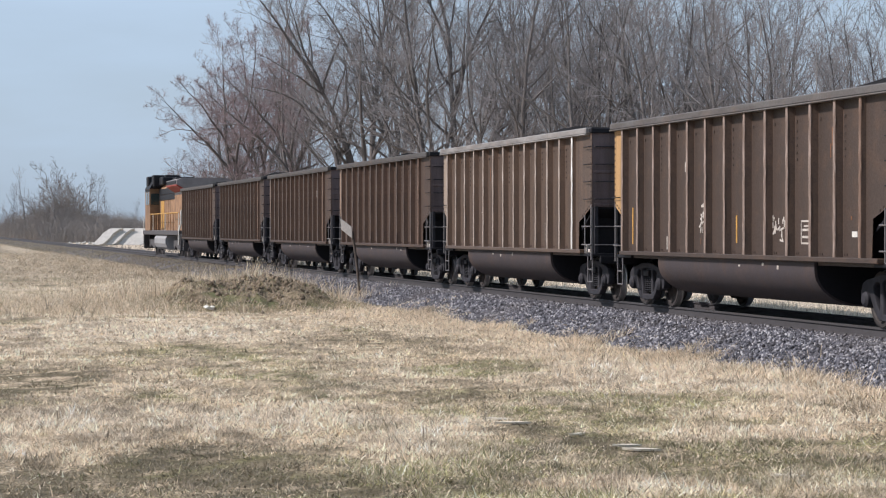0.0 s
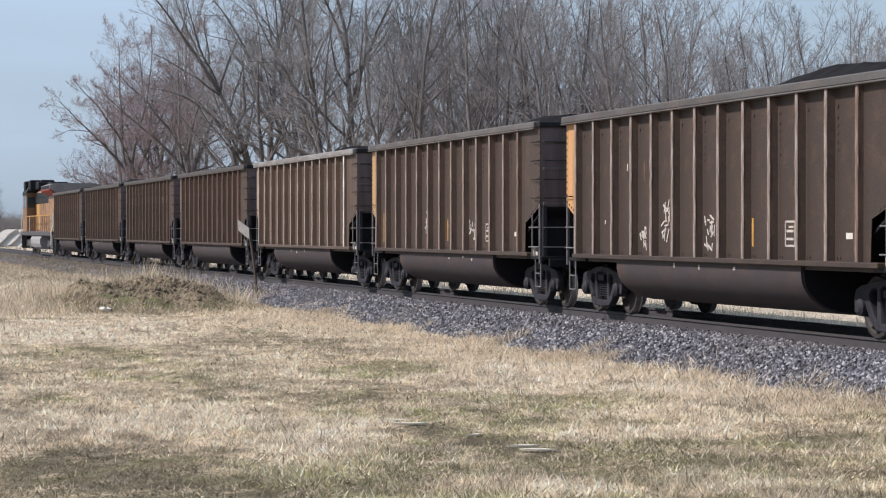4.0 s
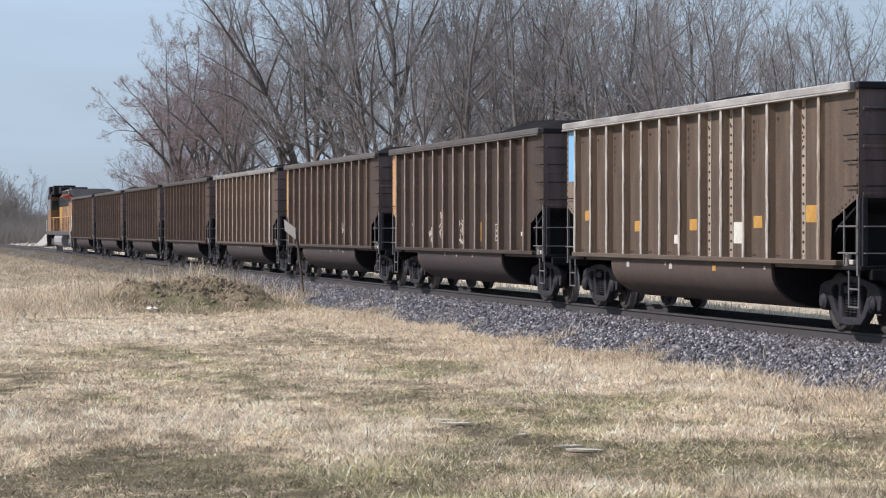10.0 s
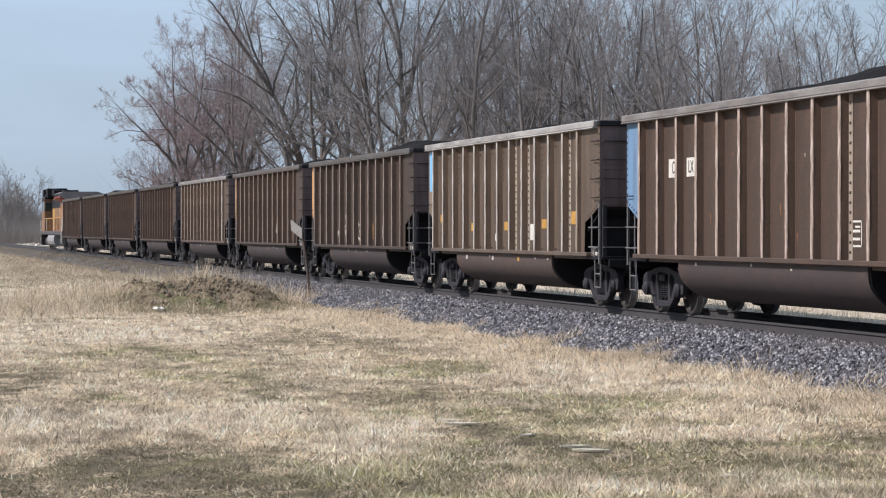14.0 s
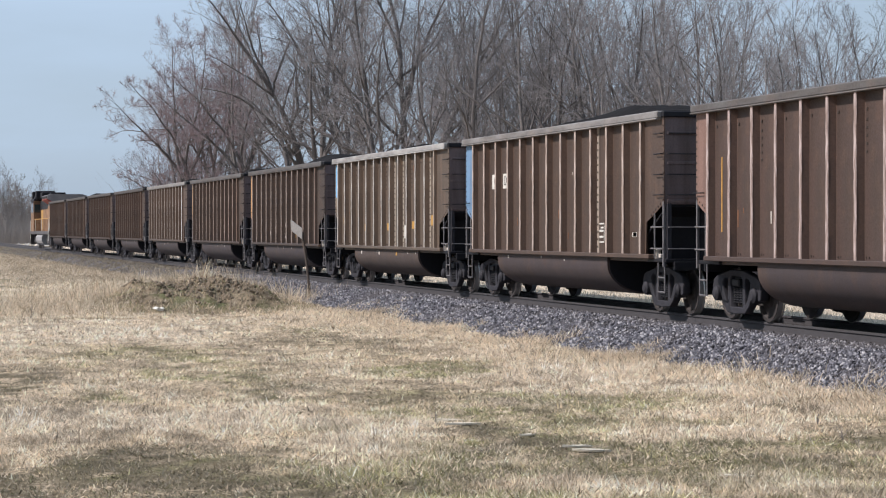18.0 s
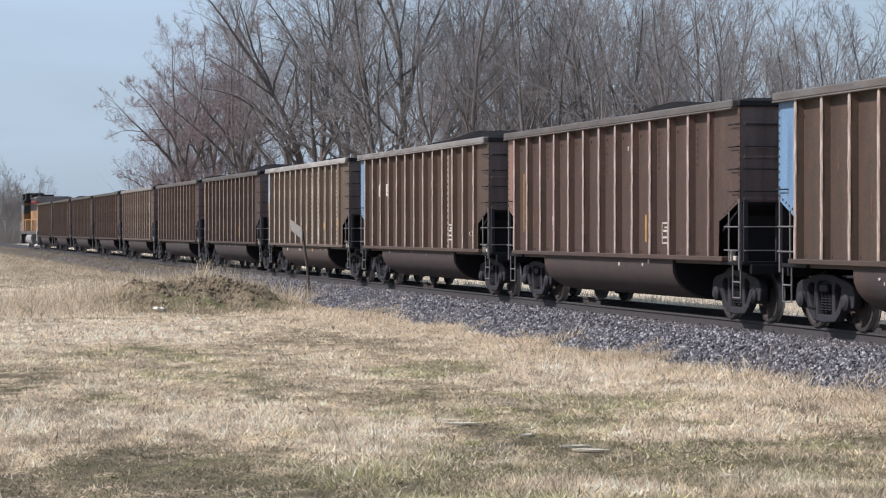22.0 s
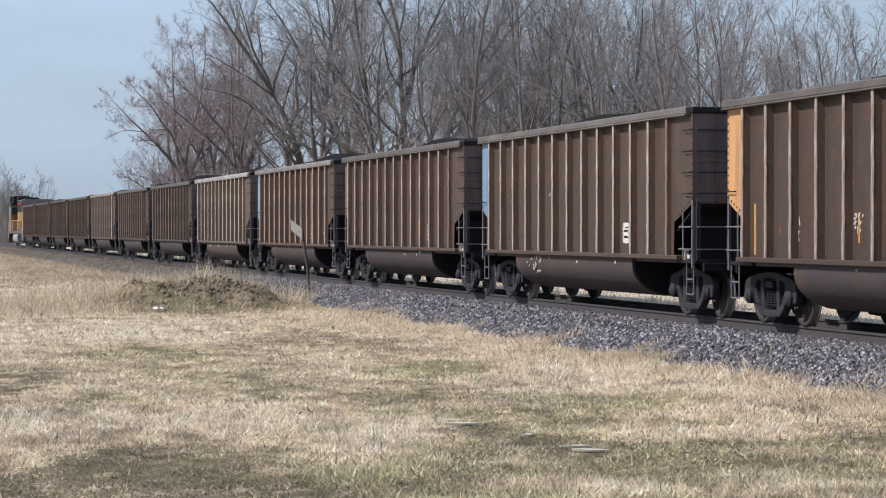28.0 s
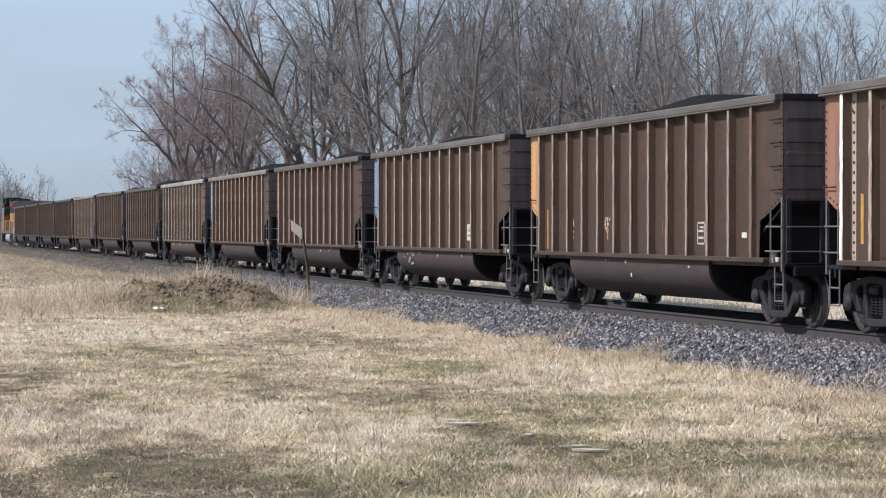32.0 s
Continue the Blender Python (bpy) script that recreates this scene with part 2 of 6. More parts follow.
    def turned(self, profile, n=24, axis="x", centre=(0, 0, 0)):
        """A profile of (along, radius) turned round an axis."""
        verts, faces, m = [], [], len(profile)
        for i in range(n):
            a = 2 * math.pi * i / n
            for t, r in profile:
                c, s = r * math.cos(a), r * math.sin(a)
                p = {"x": (t, c, s), "y": (c, t, s), "z": (c, s, t)}[axis]
                verts.append([p[j] + centre[j] for j in range(3)])
        for i in range(n):
            for j in range(m - 1):
                k, k2 = i * m, ((i + 1) % n) * m
                faces.append((k + j, k2 + j, k2 + j + 1, k + j + 1))
        return self.add(verts, faces)

    def mesh(self, name, mat, smooth=False):
        me = bpy.data.meshes.new(name)
        me.from_pydata(self.v, [], self.f)
        bm = bmesh.new()
        bm.from_mesh(me)
        bmesh.ops.recalc_face_normals(bm, faces=bm.faces)
        bm.to_mesh(me)
        bm.free()
        me.materials.append(mat)
        if smooth:
            me.shade_smooth()
            me.set_sharp_from_angle(angle=radians(35))
        return me


def part(name, form, mat, parent, label="", at=None, smooth=False, colour=None):
    """Links a form, or a mesh that exists already, as one part under a thing."""
    ob = new(name, form.mesh(name, mat, smooth) if isinstance(form, Form) else form)
    ob.parent = parent
    if at is not None:
        ob.matrix_basis = at
    if colour:
        ob.color = (*colour, 1)
    return tagged(ob, label) if label else ob


def thing(name, label, category, at=None, group="", kind=""):
    ob = tagged(new(name), label, category, group, kind)
    ob.empty_display_size = 0.2
    if at is not None:
        ob.matrix_basis = at
    return ob


def array_mesh(name, verts, faces, mat, tone=None):
    """A mesh of many loose pieces from arrays; tone: a colour for each vertex."""
    me = bpy.data.meshes.new(name)
    n, k = len(faces), faces.shape[1]
    me.vertices.add(len(verts))
    me.vertices.foreach_set("co", verts.astype(np.float32).ravel())
    me.loops.add(n * k)
    me.loops.foreach_set("vertex_index", faces.astype(np.int32).ravel())
    me.polygons.add(n)
    me.polygons.foreach_set("loop_start", np.arange(n, dtype=np.int32) * k)
    me.update(calc_edges=True)
    if tone is not None:
        a = me.attributes.new("tone", "FLOAT_COLOR", "POINT")
        a.data.foreach_set("color", np.hstack([tone, np.ones((len(tone), 1))]).astype(np.float32).ravel())
    me.materials.append(mat)
    me.validate()
    return me


# ------------------------------------------------------------------ ground, ballast, track
def wave(x, y, seed=0):
    """Smooth unevenness between about -1 and 1, for arrays."""
    out = 0
    for i, (fx, fy, ph) in enumerate(((0.31, 0.17, 0.3), (0.13, 0.41, 1.9), (0.71, 0.23, 4.0), (0.53, 0.77, 2.2), (1.3, 0.9, 5.1), (0.9, 1.7, 0.7))):
        out = out + np.sin(fx * x + 1.7 * np.sin(fy * y + ph + seed) + ph * (seed + 1)) * np.cos(fy * y * 1.3 + ph + seed * 2.1) / (1.3 + 0.35 * i)
    return out / 2.2


LATTICE = np.random.default_rng(99).uniform(-1, 1, (256, 256))


def grain(x, y, size, seed=0):
    """Value noise between -1 and 1 with the given grain size in metres, for arrays."""
    u, v = np.asarray(x) / size + seed * 17.3, np.asarray(y) / size + seed * 41.7
    i, j = np.floor(u).astype(int), np.floor(v).astype(int)
    a, b = u - i, v - j
    a, b = a * a * (3 - 2 * a), b * b * (3 - 2 * b)
    g = lambda p, q: LATTICE[(i + p) % 256, (j + q) % 256]
    return (g(0, 0) * (1 - a) + g(1, 0) * a) * (1 - b) + (g(0, 1) * (1 - a) + g(1, 1) * a) * b


TOE = TRACK_X - 3.35


def ground_z(x, y):
    near = np.clip(1 - np.abs(y - 70) / 160, 0, 1) * np.clip((TOE + 1 - x) / 3, 0, 1)
    lumps_in = 0.034 * grain(x, y, 0.75, 51) + 0.022 * grain(x, y, 0.42, 52)
    return (0.05 * wave(x, y, 1) + lumps_in) * near + 0.30 * np.clip((x - 19.5) / 4, 0, 1) * np.clip((400 - y) / 100, 0, 1)


STRAW, PALE, GREEN, DUN, GREY = (np.array(c) for c in ((0.67, 0.530, 0.378), (0.88, 0.738, 0.583), (0.170, 0.182, 0.056), (0.150, 0.122, 0.075), (0.30, 0.26, 0.20)))
# worn, green and bleached patches of the field: bearing, metres, spread in degrees and in share of the distance, kind
PATCHES = ((2.9, 33.0, 1.7, 0.09, "dark"), (15.0, 25.4, 0.8, 0.026, "dark"), (16.3, 23.9, 0.9, 0.028, "dark"), (17.4, 22.5, 0.9, 0.028, "dark"), (7.0, 21.1, 2.8, 0.075, "dark"), (3.4, 20.0, 1.8, 0.075, "dark"), (9.5, 19.2, 1.8, 0.045, "dark"), (11.6, 45.5, 2.0, 0.07, "dun"), (17.0, 23.4, 1.7, 0.05, "green"),
           (16.4, 26.5, 2.5, 0.07, "green"), (13.0, 31.0, 1.8, 0.06, "dun"), (23.8, 24.0, 1.2, 0.05, "green"), (13.4, 19.2, 1.6, 0.05, "green"), (10.6, 19.4, 1.6, 0.045, "green"), (9.3, 33.0, 1.4, 0.06, "green"), (19.3, 20.8, 2.2, 0.05, "green"), (13.9, 37.0, 1.6, 0.07, "green"), (6.0, 41.0, 2.0, 0.06, "green"), (21.0, 22.0, 2.6, 0.06, "green"), (8.0, 38.0, 1.5, 0.07, "green"),
           (7.4, 27.0, 2.6, 0.085, "pale"), (12.2, 23.5, 1.6, 0.06, "pale"), (18.0, 36.0, 3.0, 0.10, "pale"), (21.5, 20.3, 2.6, 0.05, "pale"), (3.6, 27.5, 1.5, 0.06, "pale"), (17.4, 19.6, 1.8, 0.04, "pale"), (22.4, 32.0, 2.0, 0.10, "pale"), (6.4, 50.0, 2.6, 0.08, "pale"))


def turf_mask(x, y):
    """How far a place is bleached (first) or green (second) or worn (third)."""
    b, d = np.degrees(np.arctan2(x, y)), np.maximum(np.hypot(x, y), 1.0)
    a = 0.30 * grain(x, y, 3.1, 1) + 0.40 * grain(x, y, 1.2, 2) + 0.48 * grain(x, y, 0.5, 3) + 0.45 * grain(x, y, 0.2, 4)
    g = 0.35 * grain(x, y, 3.7, 5) + 0.5 * grain(x, y, 1.0, 6) + 0.35 * grain(x, y, 0.33, 7) - 0.12
    g = g + 0.40 * np.clip((b - 7) / 5, 0, 1) * np.clip((36 - d) / 9, 0, 1)
    w = np.zeros_like(a)
    for pb, pd, sb, sd, kind in PATCHES:
        q = np.exp(-((b - pb) / sb) ** 2 - (np.log(d / pd) / sd) ** 2)
        if kind == "pale":
            a, g = a + 0.9 * q, g - 0.7 * q
        elif kind == "green":
            a, g = a - 0.35 * q, g + 0.75 * q
        elif kind == "dun":
            a, w = a - 0.6 * q, w + 0.55 * q
        else:
            a, w, g = a - 0.9 * q, w + 1.35 * q, g + 0.35 * q
    w = w * np.clip(0.75 + 0.9 * grain(x, y * 0.5, 0.22, 16) + 0.5 * grain(x, y * 0.5, 0.6, 17), 0.05, 1.6)
    return a, g, w


def turf_tone(x, y, r):
    a, g, w = turf_mask(x, y)
    n = len(x)
    t = STRAW[None] + (PALE - STRAW)[None] * np.clip(a * 0.9 + 0.35, 0, 1)[:, None]
    k = np.clip(g * 1.5, 0, 0.85)[:, None] * (r.uniform(0, 1, n) < 0.7)[:, None]
    t = t * (1 - k) + GREEN[None] * k
    k = (np.clip(w - 0.60 * a, 0, 0.95) * (r.uniform(0, 1, n) < 0.78))[:, None]
    t = t * (1 - k) + DUN[None] * k * 0.8
    blot = 0.46 * grain(x, y * 0.40, 0.17, 11) + 0.42 * grain(x, y * 0.40, 0.45, 12) + 0.26 * grain(x, y * 0.5, 1.1, 13)
    t = t * np.clip(1.12 + 0.95 * blot, 0.24, 1.6)[:, None]
    t = t * r.uniform(0.74, 1.2, (n, 1))
    return t * np.minimum(1, 0.88 / np.maximum(t[:, :1], 0.01)), a, g, w


xs = np.concatenate([[-4000, -1500, -500, -200, -90, -50, -35], np.arange(-26, -6, 2.0), np.arange(-6, -1.5, 0.5), np.arange(-1.5, 13.6, 0.2), np.arange(14, 26.01, 0.75), [28, 32, 40, 55, 80, 140, 300, 800, 2000, 4000]])
ys = np.concatenate([[-4000, -1500, -500, -200, -90, -40, -15], np.arange(-10, 14, 0.5), np.arange(14, 60, 0.25), np.arange(60, 130.1, 0.8), [135, 142, 150, 160, 175, 195, 220, 260, 320, 400, 550, 800, 1500, 4500]])
GX, GY = np.meshgrid(xs, ys)
gv = np.stack([GX.ravel(), GY.ravel(), ground_z(GX, GY).ravel()], 1)
gi = np.arange(len(xs) * len(ys)).reshape(len(ys), len(xs))
gf = np.stack([gi[:-1, :-1], gi[:-1, 1:], gi[1:, 1:], gi[1:, :-1]], 2).reshape(-1, 4)
ground = new("ground", array_mesh("ground", gv, gf, TURF, turf_tone(gv[:, 0], gv[:, 1], np.random.default_rng(5))[0] * np.where(gv[:, 1] > 90, 0.62, 0.92)[:, None] * np.where(gv[:, 0] > 18, 0.0, 1.0)[:, None] + np.where(gv[:, 0] > 18, 0.9, 0.0)[:, None] * PALE[None]))
tagged(ground, "dry straw-coloured field with green and bare patches", "ground", kind="structure")
ground.data.shade_smooth()


def ballast_z(x):
    """Height of the stone bed across the track."""
    d = np.abs(x - TRACK_X)
    return np.where(d < 1.95, RAIL - 0.200, RAIL - 0.200 - (d - 1.95) * (RAIL - 0.200 + 0.05) / 1.40)


bx = TRACK_X + np.array([-3.5, -3.0, -2.5, -2.1, -1.9, -1.3, -0.5, 0.5, 1.3, 1.9, 2.1, 2.5, 3.0, 3.5])
by = np.concatenate([[-300, -100, -20], np.arange(0, 140, 0.8), np.arange(140, 420, 6.0), [600, 1000, 2500]])
BX, BY = np.meshgrid(bx, by)
BZ = ballast_z(BX) + 0.025 * wave(BX * 4, BY * 4, 3)
bi = np.arange(len(bx) * len(by)).reshape(len(by), len(bx))
bf = np.stack([bi[:-1, :-1], bi[:-1, 1:], bi[1:, 1:], bi[1:, :-1]], 2).reshape(-1, 4)
ballast = new("ballast", array_mesh("ballast", np.stack([BX.ravel(), BY.ravel(), BZ.ravel()], 1), bf, BALLAST))
tagged(ballast, "grey crushed stone bed under the railway track", "ballast", kind="structure")

rng = np.random.default_rng(4)


def stones(count, x0, x1, y0, y1, size):
    """Loose crushed stones on the bed: octahedra knocked out of shape."""
    px, py = rng.uniform(x0, x1, count), y0 + (y1 - y0) * rng.uniform(0, 1, count) ** 1.5
    pz = ballast_z(px) + 0.025 * wave(px * 4, py * 4, 3) + rng.uniform(-0.006, 0.02, count)
    unit = np.array([(1, 0, 0), (0, 1, 0), (-1, 0, 0), (0, -1, 0), (0, 0, 1), (0, 0, -1)], float)
    r = size * rng.uniform(0.55, 1.25, (count, 6, 1)) * rng.uniform(0.55, 1.35, (count, 1, 1))
    turn = rng.uniform(0, 6.28, count)
    lean = rng.normal(0, 0.5, count)
    v = unit[None] * r + rng.normal(0, 0.12 * size, (count, 6, 3))
    c, s = np.cos(lean)[:, None], np.sin(lean)[:, None]
    v = np.stack([v[..., 0], v[..., 1] * c - v[..., 2] * s, v[..., 1] * s + v[..., 2] * c], 2)
    c, s = np.cos(turn)[:, None], np.sin(turn)[:, None]
    v = np.stack([v[..., 0] * c - v[..., 1] * s, v[..., 0] * s + v[..., 1] * c, v[..., 2]], 2)
    v += np.stack([px, py, pz], 1)[:, None]
    f = np.array([(0, 1, 4), (1, 2, 4), (2, 3, 4), (3, 0, 4), (1, 0, 5), (2, 1, 5), (3, 2, 5), (0, 3, 5)])
    return v.reshape(-1, 3), (f[None] + 6 * np.arange(count)[:, None, None]).reshape(-1, 3)


sv, sf = stones(62000, TOE - 0.25, TRACK_X - 0.85, 27, 92, 0.033)
stone_ob = new("ballast_stones", array_mesh("ballast_stones", sv, sf, STONES))
tagged(stone_ob, "loose angular grey crushed stones on the track bed", "ballast", kind="stuff")

track = thing("track", "single railway track of rusty rails on dark timber ties", "railway track", kind="structure")
for side in (-1, 1):
    c = TRACK_X + side * 0.7525
    rail_form = Form()
    rail_form.prism([(c - 0.070, RAIL - 0.180), (c + 0.070, RAIL - 0.180), (c + 0.070, RAIL - 0.168), (c + 0.010, RAIL - 0.150), (c + 0.009, RAIL - 0.050),
                     (c + 0.036, RAIL - 0.038), (c + 0.036, RAIL - 0.006), (c - 0.036, RAIL - 0.006), (c - 0.036, RAIL - 0.038), (c - 0.009, RAIL - 0.050),
                     (c - 0.010, RAIL - 0.150), (c - 0.070, RAIL - 0.168)], "y", -250, 1500)
    rail = part("rail", rail_form, RAIL_MAT, track)
    part("rail_head", Form().prism([(c - 0.033, RAIL - 0.006), (c + 0.033, RAIL - 0.006), (c + 0.028, RAIL), (c - 0.028, RAIL)], "y", -250, 1500), RAIL_HEAD, rail, "bright worn running surface")
tie_mesh = Form().soft(-1.30, 1.30, -0.11, 0.11, -0.18, 0, 0.015).mesh("tie", TIE)
plate = Form()
for side in (-1, 1):
    plate.soft(side * 0.7525 - 0.17, side * 0.7525 + 0.17, -0.09, 0.09, 0, 0.018, 0.006)
    for sx in (-0.11, 0.11):
        plate.soft(side * 0.7525 + sx - 0.02, side * 0.7525 + sx + 0.02, -0.05, -0.02, 0.015, 0.05, 0.006)
plate_mesh = plate.mesh("tie_plate", RAIL_MAT)
for i in range(280):
    tie = part("tie", tie_mesh, None, track, at=pose(TRACK_X + random.uniform(-0.03, 0.03), 24 + i * 0.5, RAIL - 0.195 + random.uniform(-0.008, 0.006), 0, 0, random.uniform(-1, 1)))
    if i < 110:
        part("tie_plate", plate_mesh, None, tie)


# ------------------------------------------------------------------ coal cars
SIDE = 1.60          # half width over the ribs
SKIN = 1.465         # half width over the panels
CORNER = 1.515       # half width over the corner panels
END = 7.30           # from the middle of the body to its front end
REAR = 7.18          # and to its rear end
TOP = 3.80
RIBS = [6.54 - i * 1.034 for i in range(13)]
SILL0, SILL1 = 1.045, 1.13

wheel_form = Form().turned([(-0.075, 0.10), (-0.075, 0.15), (-0.030, 0.20), (-0.020, 0.36), (-0.065, 0.395), (-0.065, 0.452), (-0.055, 0.457)], 28)
wheel_form.turned([(0.065, 0.47), (0.070, 0.44), (0.055, 0.40), (0.030, 0.36), (0.040, 0.16), (0.07, 0.12), (0.07, 0.08)], 28)
WHEEL_MESH = wheel_form.mesh("wheel", WHEEL, True)
TREAD_MESH = Form().turned([(-0.055, 0.4575), (0.030, 0.461), (0.040, 0.480), (0.055, 0.483), (0.066, 0.470)], 28).mesh("tread", TREAD, True)
AXLE_MESH = Form().turned([(-1.10, 0.0), (-1.10, 0.07), (-0.85, 0.075), (-0.80, 0.095), (-0.1, 0.085), (0.1, 0.085), (0.80, 0.095), (0.85, 0.075), (1.10, 0.07), (1.10, 0.0)], 12).mesh("wheelset", IRON, True)


def add_wheelset(parent, y):
    ws = part("wheelset", AXLE_MESH, None, parent, "axle with two steel wheels", at=pose(0, y, 0.457))
    for s in (-1, 1):
        w = part("wheel", WHEEL_MESH, None, ws, at=pose(s * 0.765, 0, 0, 0, 0, 0 if s < 0 else 180))
        t = part("tread", TREAD_MESH, None, ws, "bright worn tread", at=pose(s * 0.765, 0, 0, 0, 0, 0 if s < 0 else 180))
    return ws


def cut_plate(name, outline, holes, depth, bevel, mat):
    """A cast plate in the y-z plane with openings through it and rounded edges."""
    cu = bpy.data.curves.new(name, "CURVE")
    cu.dimensions, cu.fill_mode, cu.extrude, cu.bevel_depth, cu.bevel_resolution = "2D", "BOTH", depth, bevel, 1
    for loop in [outline] + holes:
        sp = cu.splines.new("POLY")
        sp.points.add(len(loop) - 1)
        for q, (y, z) in zip(sp.points, loop):
            q.co = (y, z, 0, 1)
        sp.use_cyclic_u = True
    tmp = new(name, cu)
    me = bpy.data.meshes.new_from_object(tmp)
    bpy.data.objects.remove(tmp)
    me.transform(Matrix(((0, 0, 1, 0), (1, 0, 0, 0), (0, 1, 0, 0), (0, 0, 0, 1))))
    me.materials.clear()
    me.materials.append(mat)
    me.name = name
    return me


half = [(0.0, 0.87), (0.34, 0.86), (0.64, 0.80), (0.92, 0.76), (1.08, 0.70), (1.13, 0.58), (1.12, 0.40), (1.03, 0.38), (0.99, 0.53), (0.80, 0.57), (0.72, 0.44), (0.60, 0.28), (0.42, 0.15), (0.0, 0.13)]
window = [(0.385, 0.72), (0.44, 0.765), (0.58, 0.745), (0.68, 0.67), (0.64, 0.53), (0.52, 0.34), (0.43, 0.25), (0.385, 0.29)]
SIDE_FRAME = cut_plate("side_frame", half + [(-y, z) for y, z in half[-2:0:-1]], [window, [(-y, z) for y, z in window], [(-0.31, 0.22), (0.31, 0.22), (0.31, 0.74), (0.23, 0.79), (-0.23, 0.79), (-0.31, 0.74)]], 0.055, 0.018, FRAME_IRON)
spring = Form()
for sy in (-0.15, 0.0, 0.15):
    coil = []
    for i in range(7):
        z = 0.30 + i * 0.043
        coil += [(z, 0.052), (z + 0.014, 0.068), (z + 0.028, 0.052)]
    spring.turned(coil, 10, "z", (0, sy, 0))
# springs and bolster take IRON to deepen the shade in the frame openings
SPRINGS = spring.mesh("spring_nest", IRON, True)
CAP = Form().turned([(-0.09, 0.0), (-0.09, 0.075), (-0.07, 0.10), (-0.05, 0.13), (0.05, 0.14), (0.10, 0.14)], 14).mesh("bearing_cap", FRAME_IRON, True)
BOLSTER = Form().soft(-1.02, 1.02, -0.22, 0.22, 0.60, 0.78, 0.03).soft(-0.3, 0.3, -0.26, 0.26, 0.76, 0.90, 0.03).soft(-1.09, 1.09, -0.17, 0.17, 0.60, 0.73, 0.02).mesh("bolster", IRON)
BRAKE = Form().soft(-0.75, 0.75, -0.05, 0.05, 0.40, 0.48).soft(-0.86, -0.68, -0.06, 0.06, 0.30, 0.60).soft(0.68, 0.86, -0.06, 0.06, 0.30, 0.60).mesh("brake_beam", IRON)


def add_truck(car, y):
    for s in (-1, 1):
        fr = part("side_frame", SIDE_FRAME, None, car, "dusty cast truck side frame", at=pose(s * 1.00, y, 0))
        part("spring_nest", SPRINGS, None, fr)
        for sy in (-0.889, 0.889):
            part("bearing_cap", CAP, None, fr, at=pose(s * 0.06, sy, 0.457, 0, 0, 0 if s < 0 else 180))
    part("bolster", BOLSTER, None, car, at=pose(0, y, 0))
    for sy in (-0.36, 0.36):
        part("brake_beam", BRAKE, None, car, at=pose(0, y + sy, 0))
    for sy in (-0.889, 0.889):
        add_wheelset(car, y + sy)


def side_panel_form(y0, y1, s):
    return Form().prism([(y0, SILL0 + 0.02), (y1, SILL0 + 0.02), (y1, TOP - 0.10), (y0, TOP - 0.10)], "x", s * (SKIN - 0.012), s * SKIN)


def rib_form(s):
    """The two webs of a pressed rib, from sill to top chord."""
    out = [(-0.100, SKIN - 0.004), (-0.082, SKIN + 0.006), (-0.042, SIDE - 0.012), (0.042, SIDE - 0.012), (0.082, SKIN + 0.006), (0.100, SKIN - 0.004)]
    return Form().prism([(s * x, y) for y, x in out], "z", SILL1 - 0.01, TOP - 0.12)


def flange_form(s, seed):
    """The outer face of a rib: a slightly wavy, dented strip, knocked about by loaders."""
    r = random.Random(seed)
    f, n = Form(), 14
    verts = []
    for i in range(n + 1):
        z = SILL1 + (TOP - 0.135 - SILL1) * i / n
        dy, dx = r.uniform(-0.006, 0.006), r.uniform(-0.004, 0.003)
        verts += [(s * (SIDE - 0.013), -0.046 + dy, z), (s * (SIDE + dx), -0.036 + dy, z), (s * (SIDE + dx), 0.036 + dy, z), (s * (SIDE - 0.013), 0.046 + dy, z)]
    faces = [(i * 4 + k, i * 4 + k + 1, i * 4 + k + 5, i * 4 + k + 4) for i in range(n) for k in range(3)]
    return f.add(verts, faces + [(0, 1, 2, 3), (4 * n, 4 * n + 3, 4 * n + 2, 4 * n + 1)])


def tub_form(s):
    """One of the two round-bottomed tubs that hang below the sills, with its end plates."""
    prof = [(1.50, SILL0 + 0.01), (1.50, 0.90)]
    for i in range(1, 11):
        a = math.pi / 2 * i / 10
        prof.append((0.62 + 0.88 * math.cos(a), 0.90 - 0.60 * math.sin(a)))
    prof += [(0.26, 0.30), (0.26, SILL0 + 0.01)]
    return Form().prism([(s * x, z) for x, z in prof], "y", -3.78, 4.42)


def grab(f, p, q, off, r=0.011):
    """A bent grab iron between two feet."""
    p, q, o = Vector(p), Vector(q), Vector(off)
    f.tube([p, p + o, q + o, q], r, 5)


ENDS = {1: END, -1: REAR}


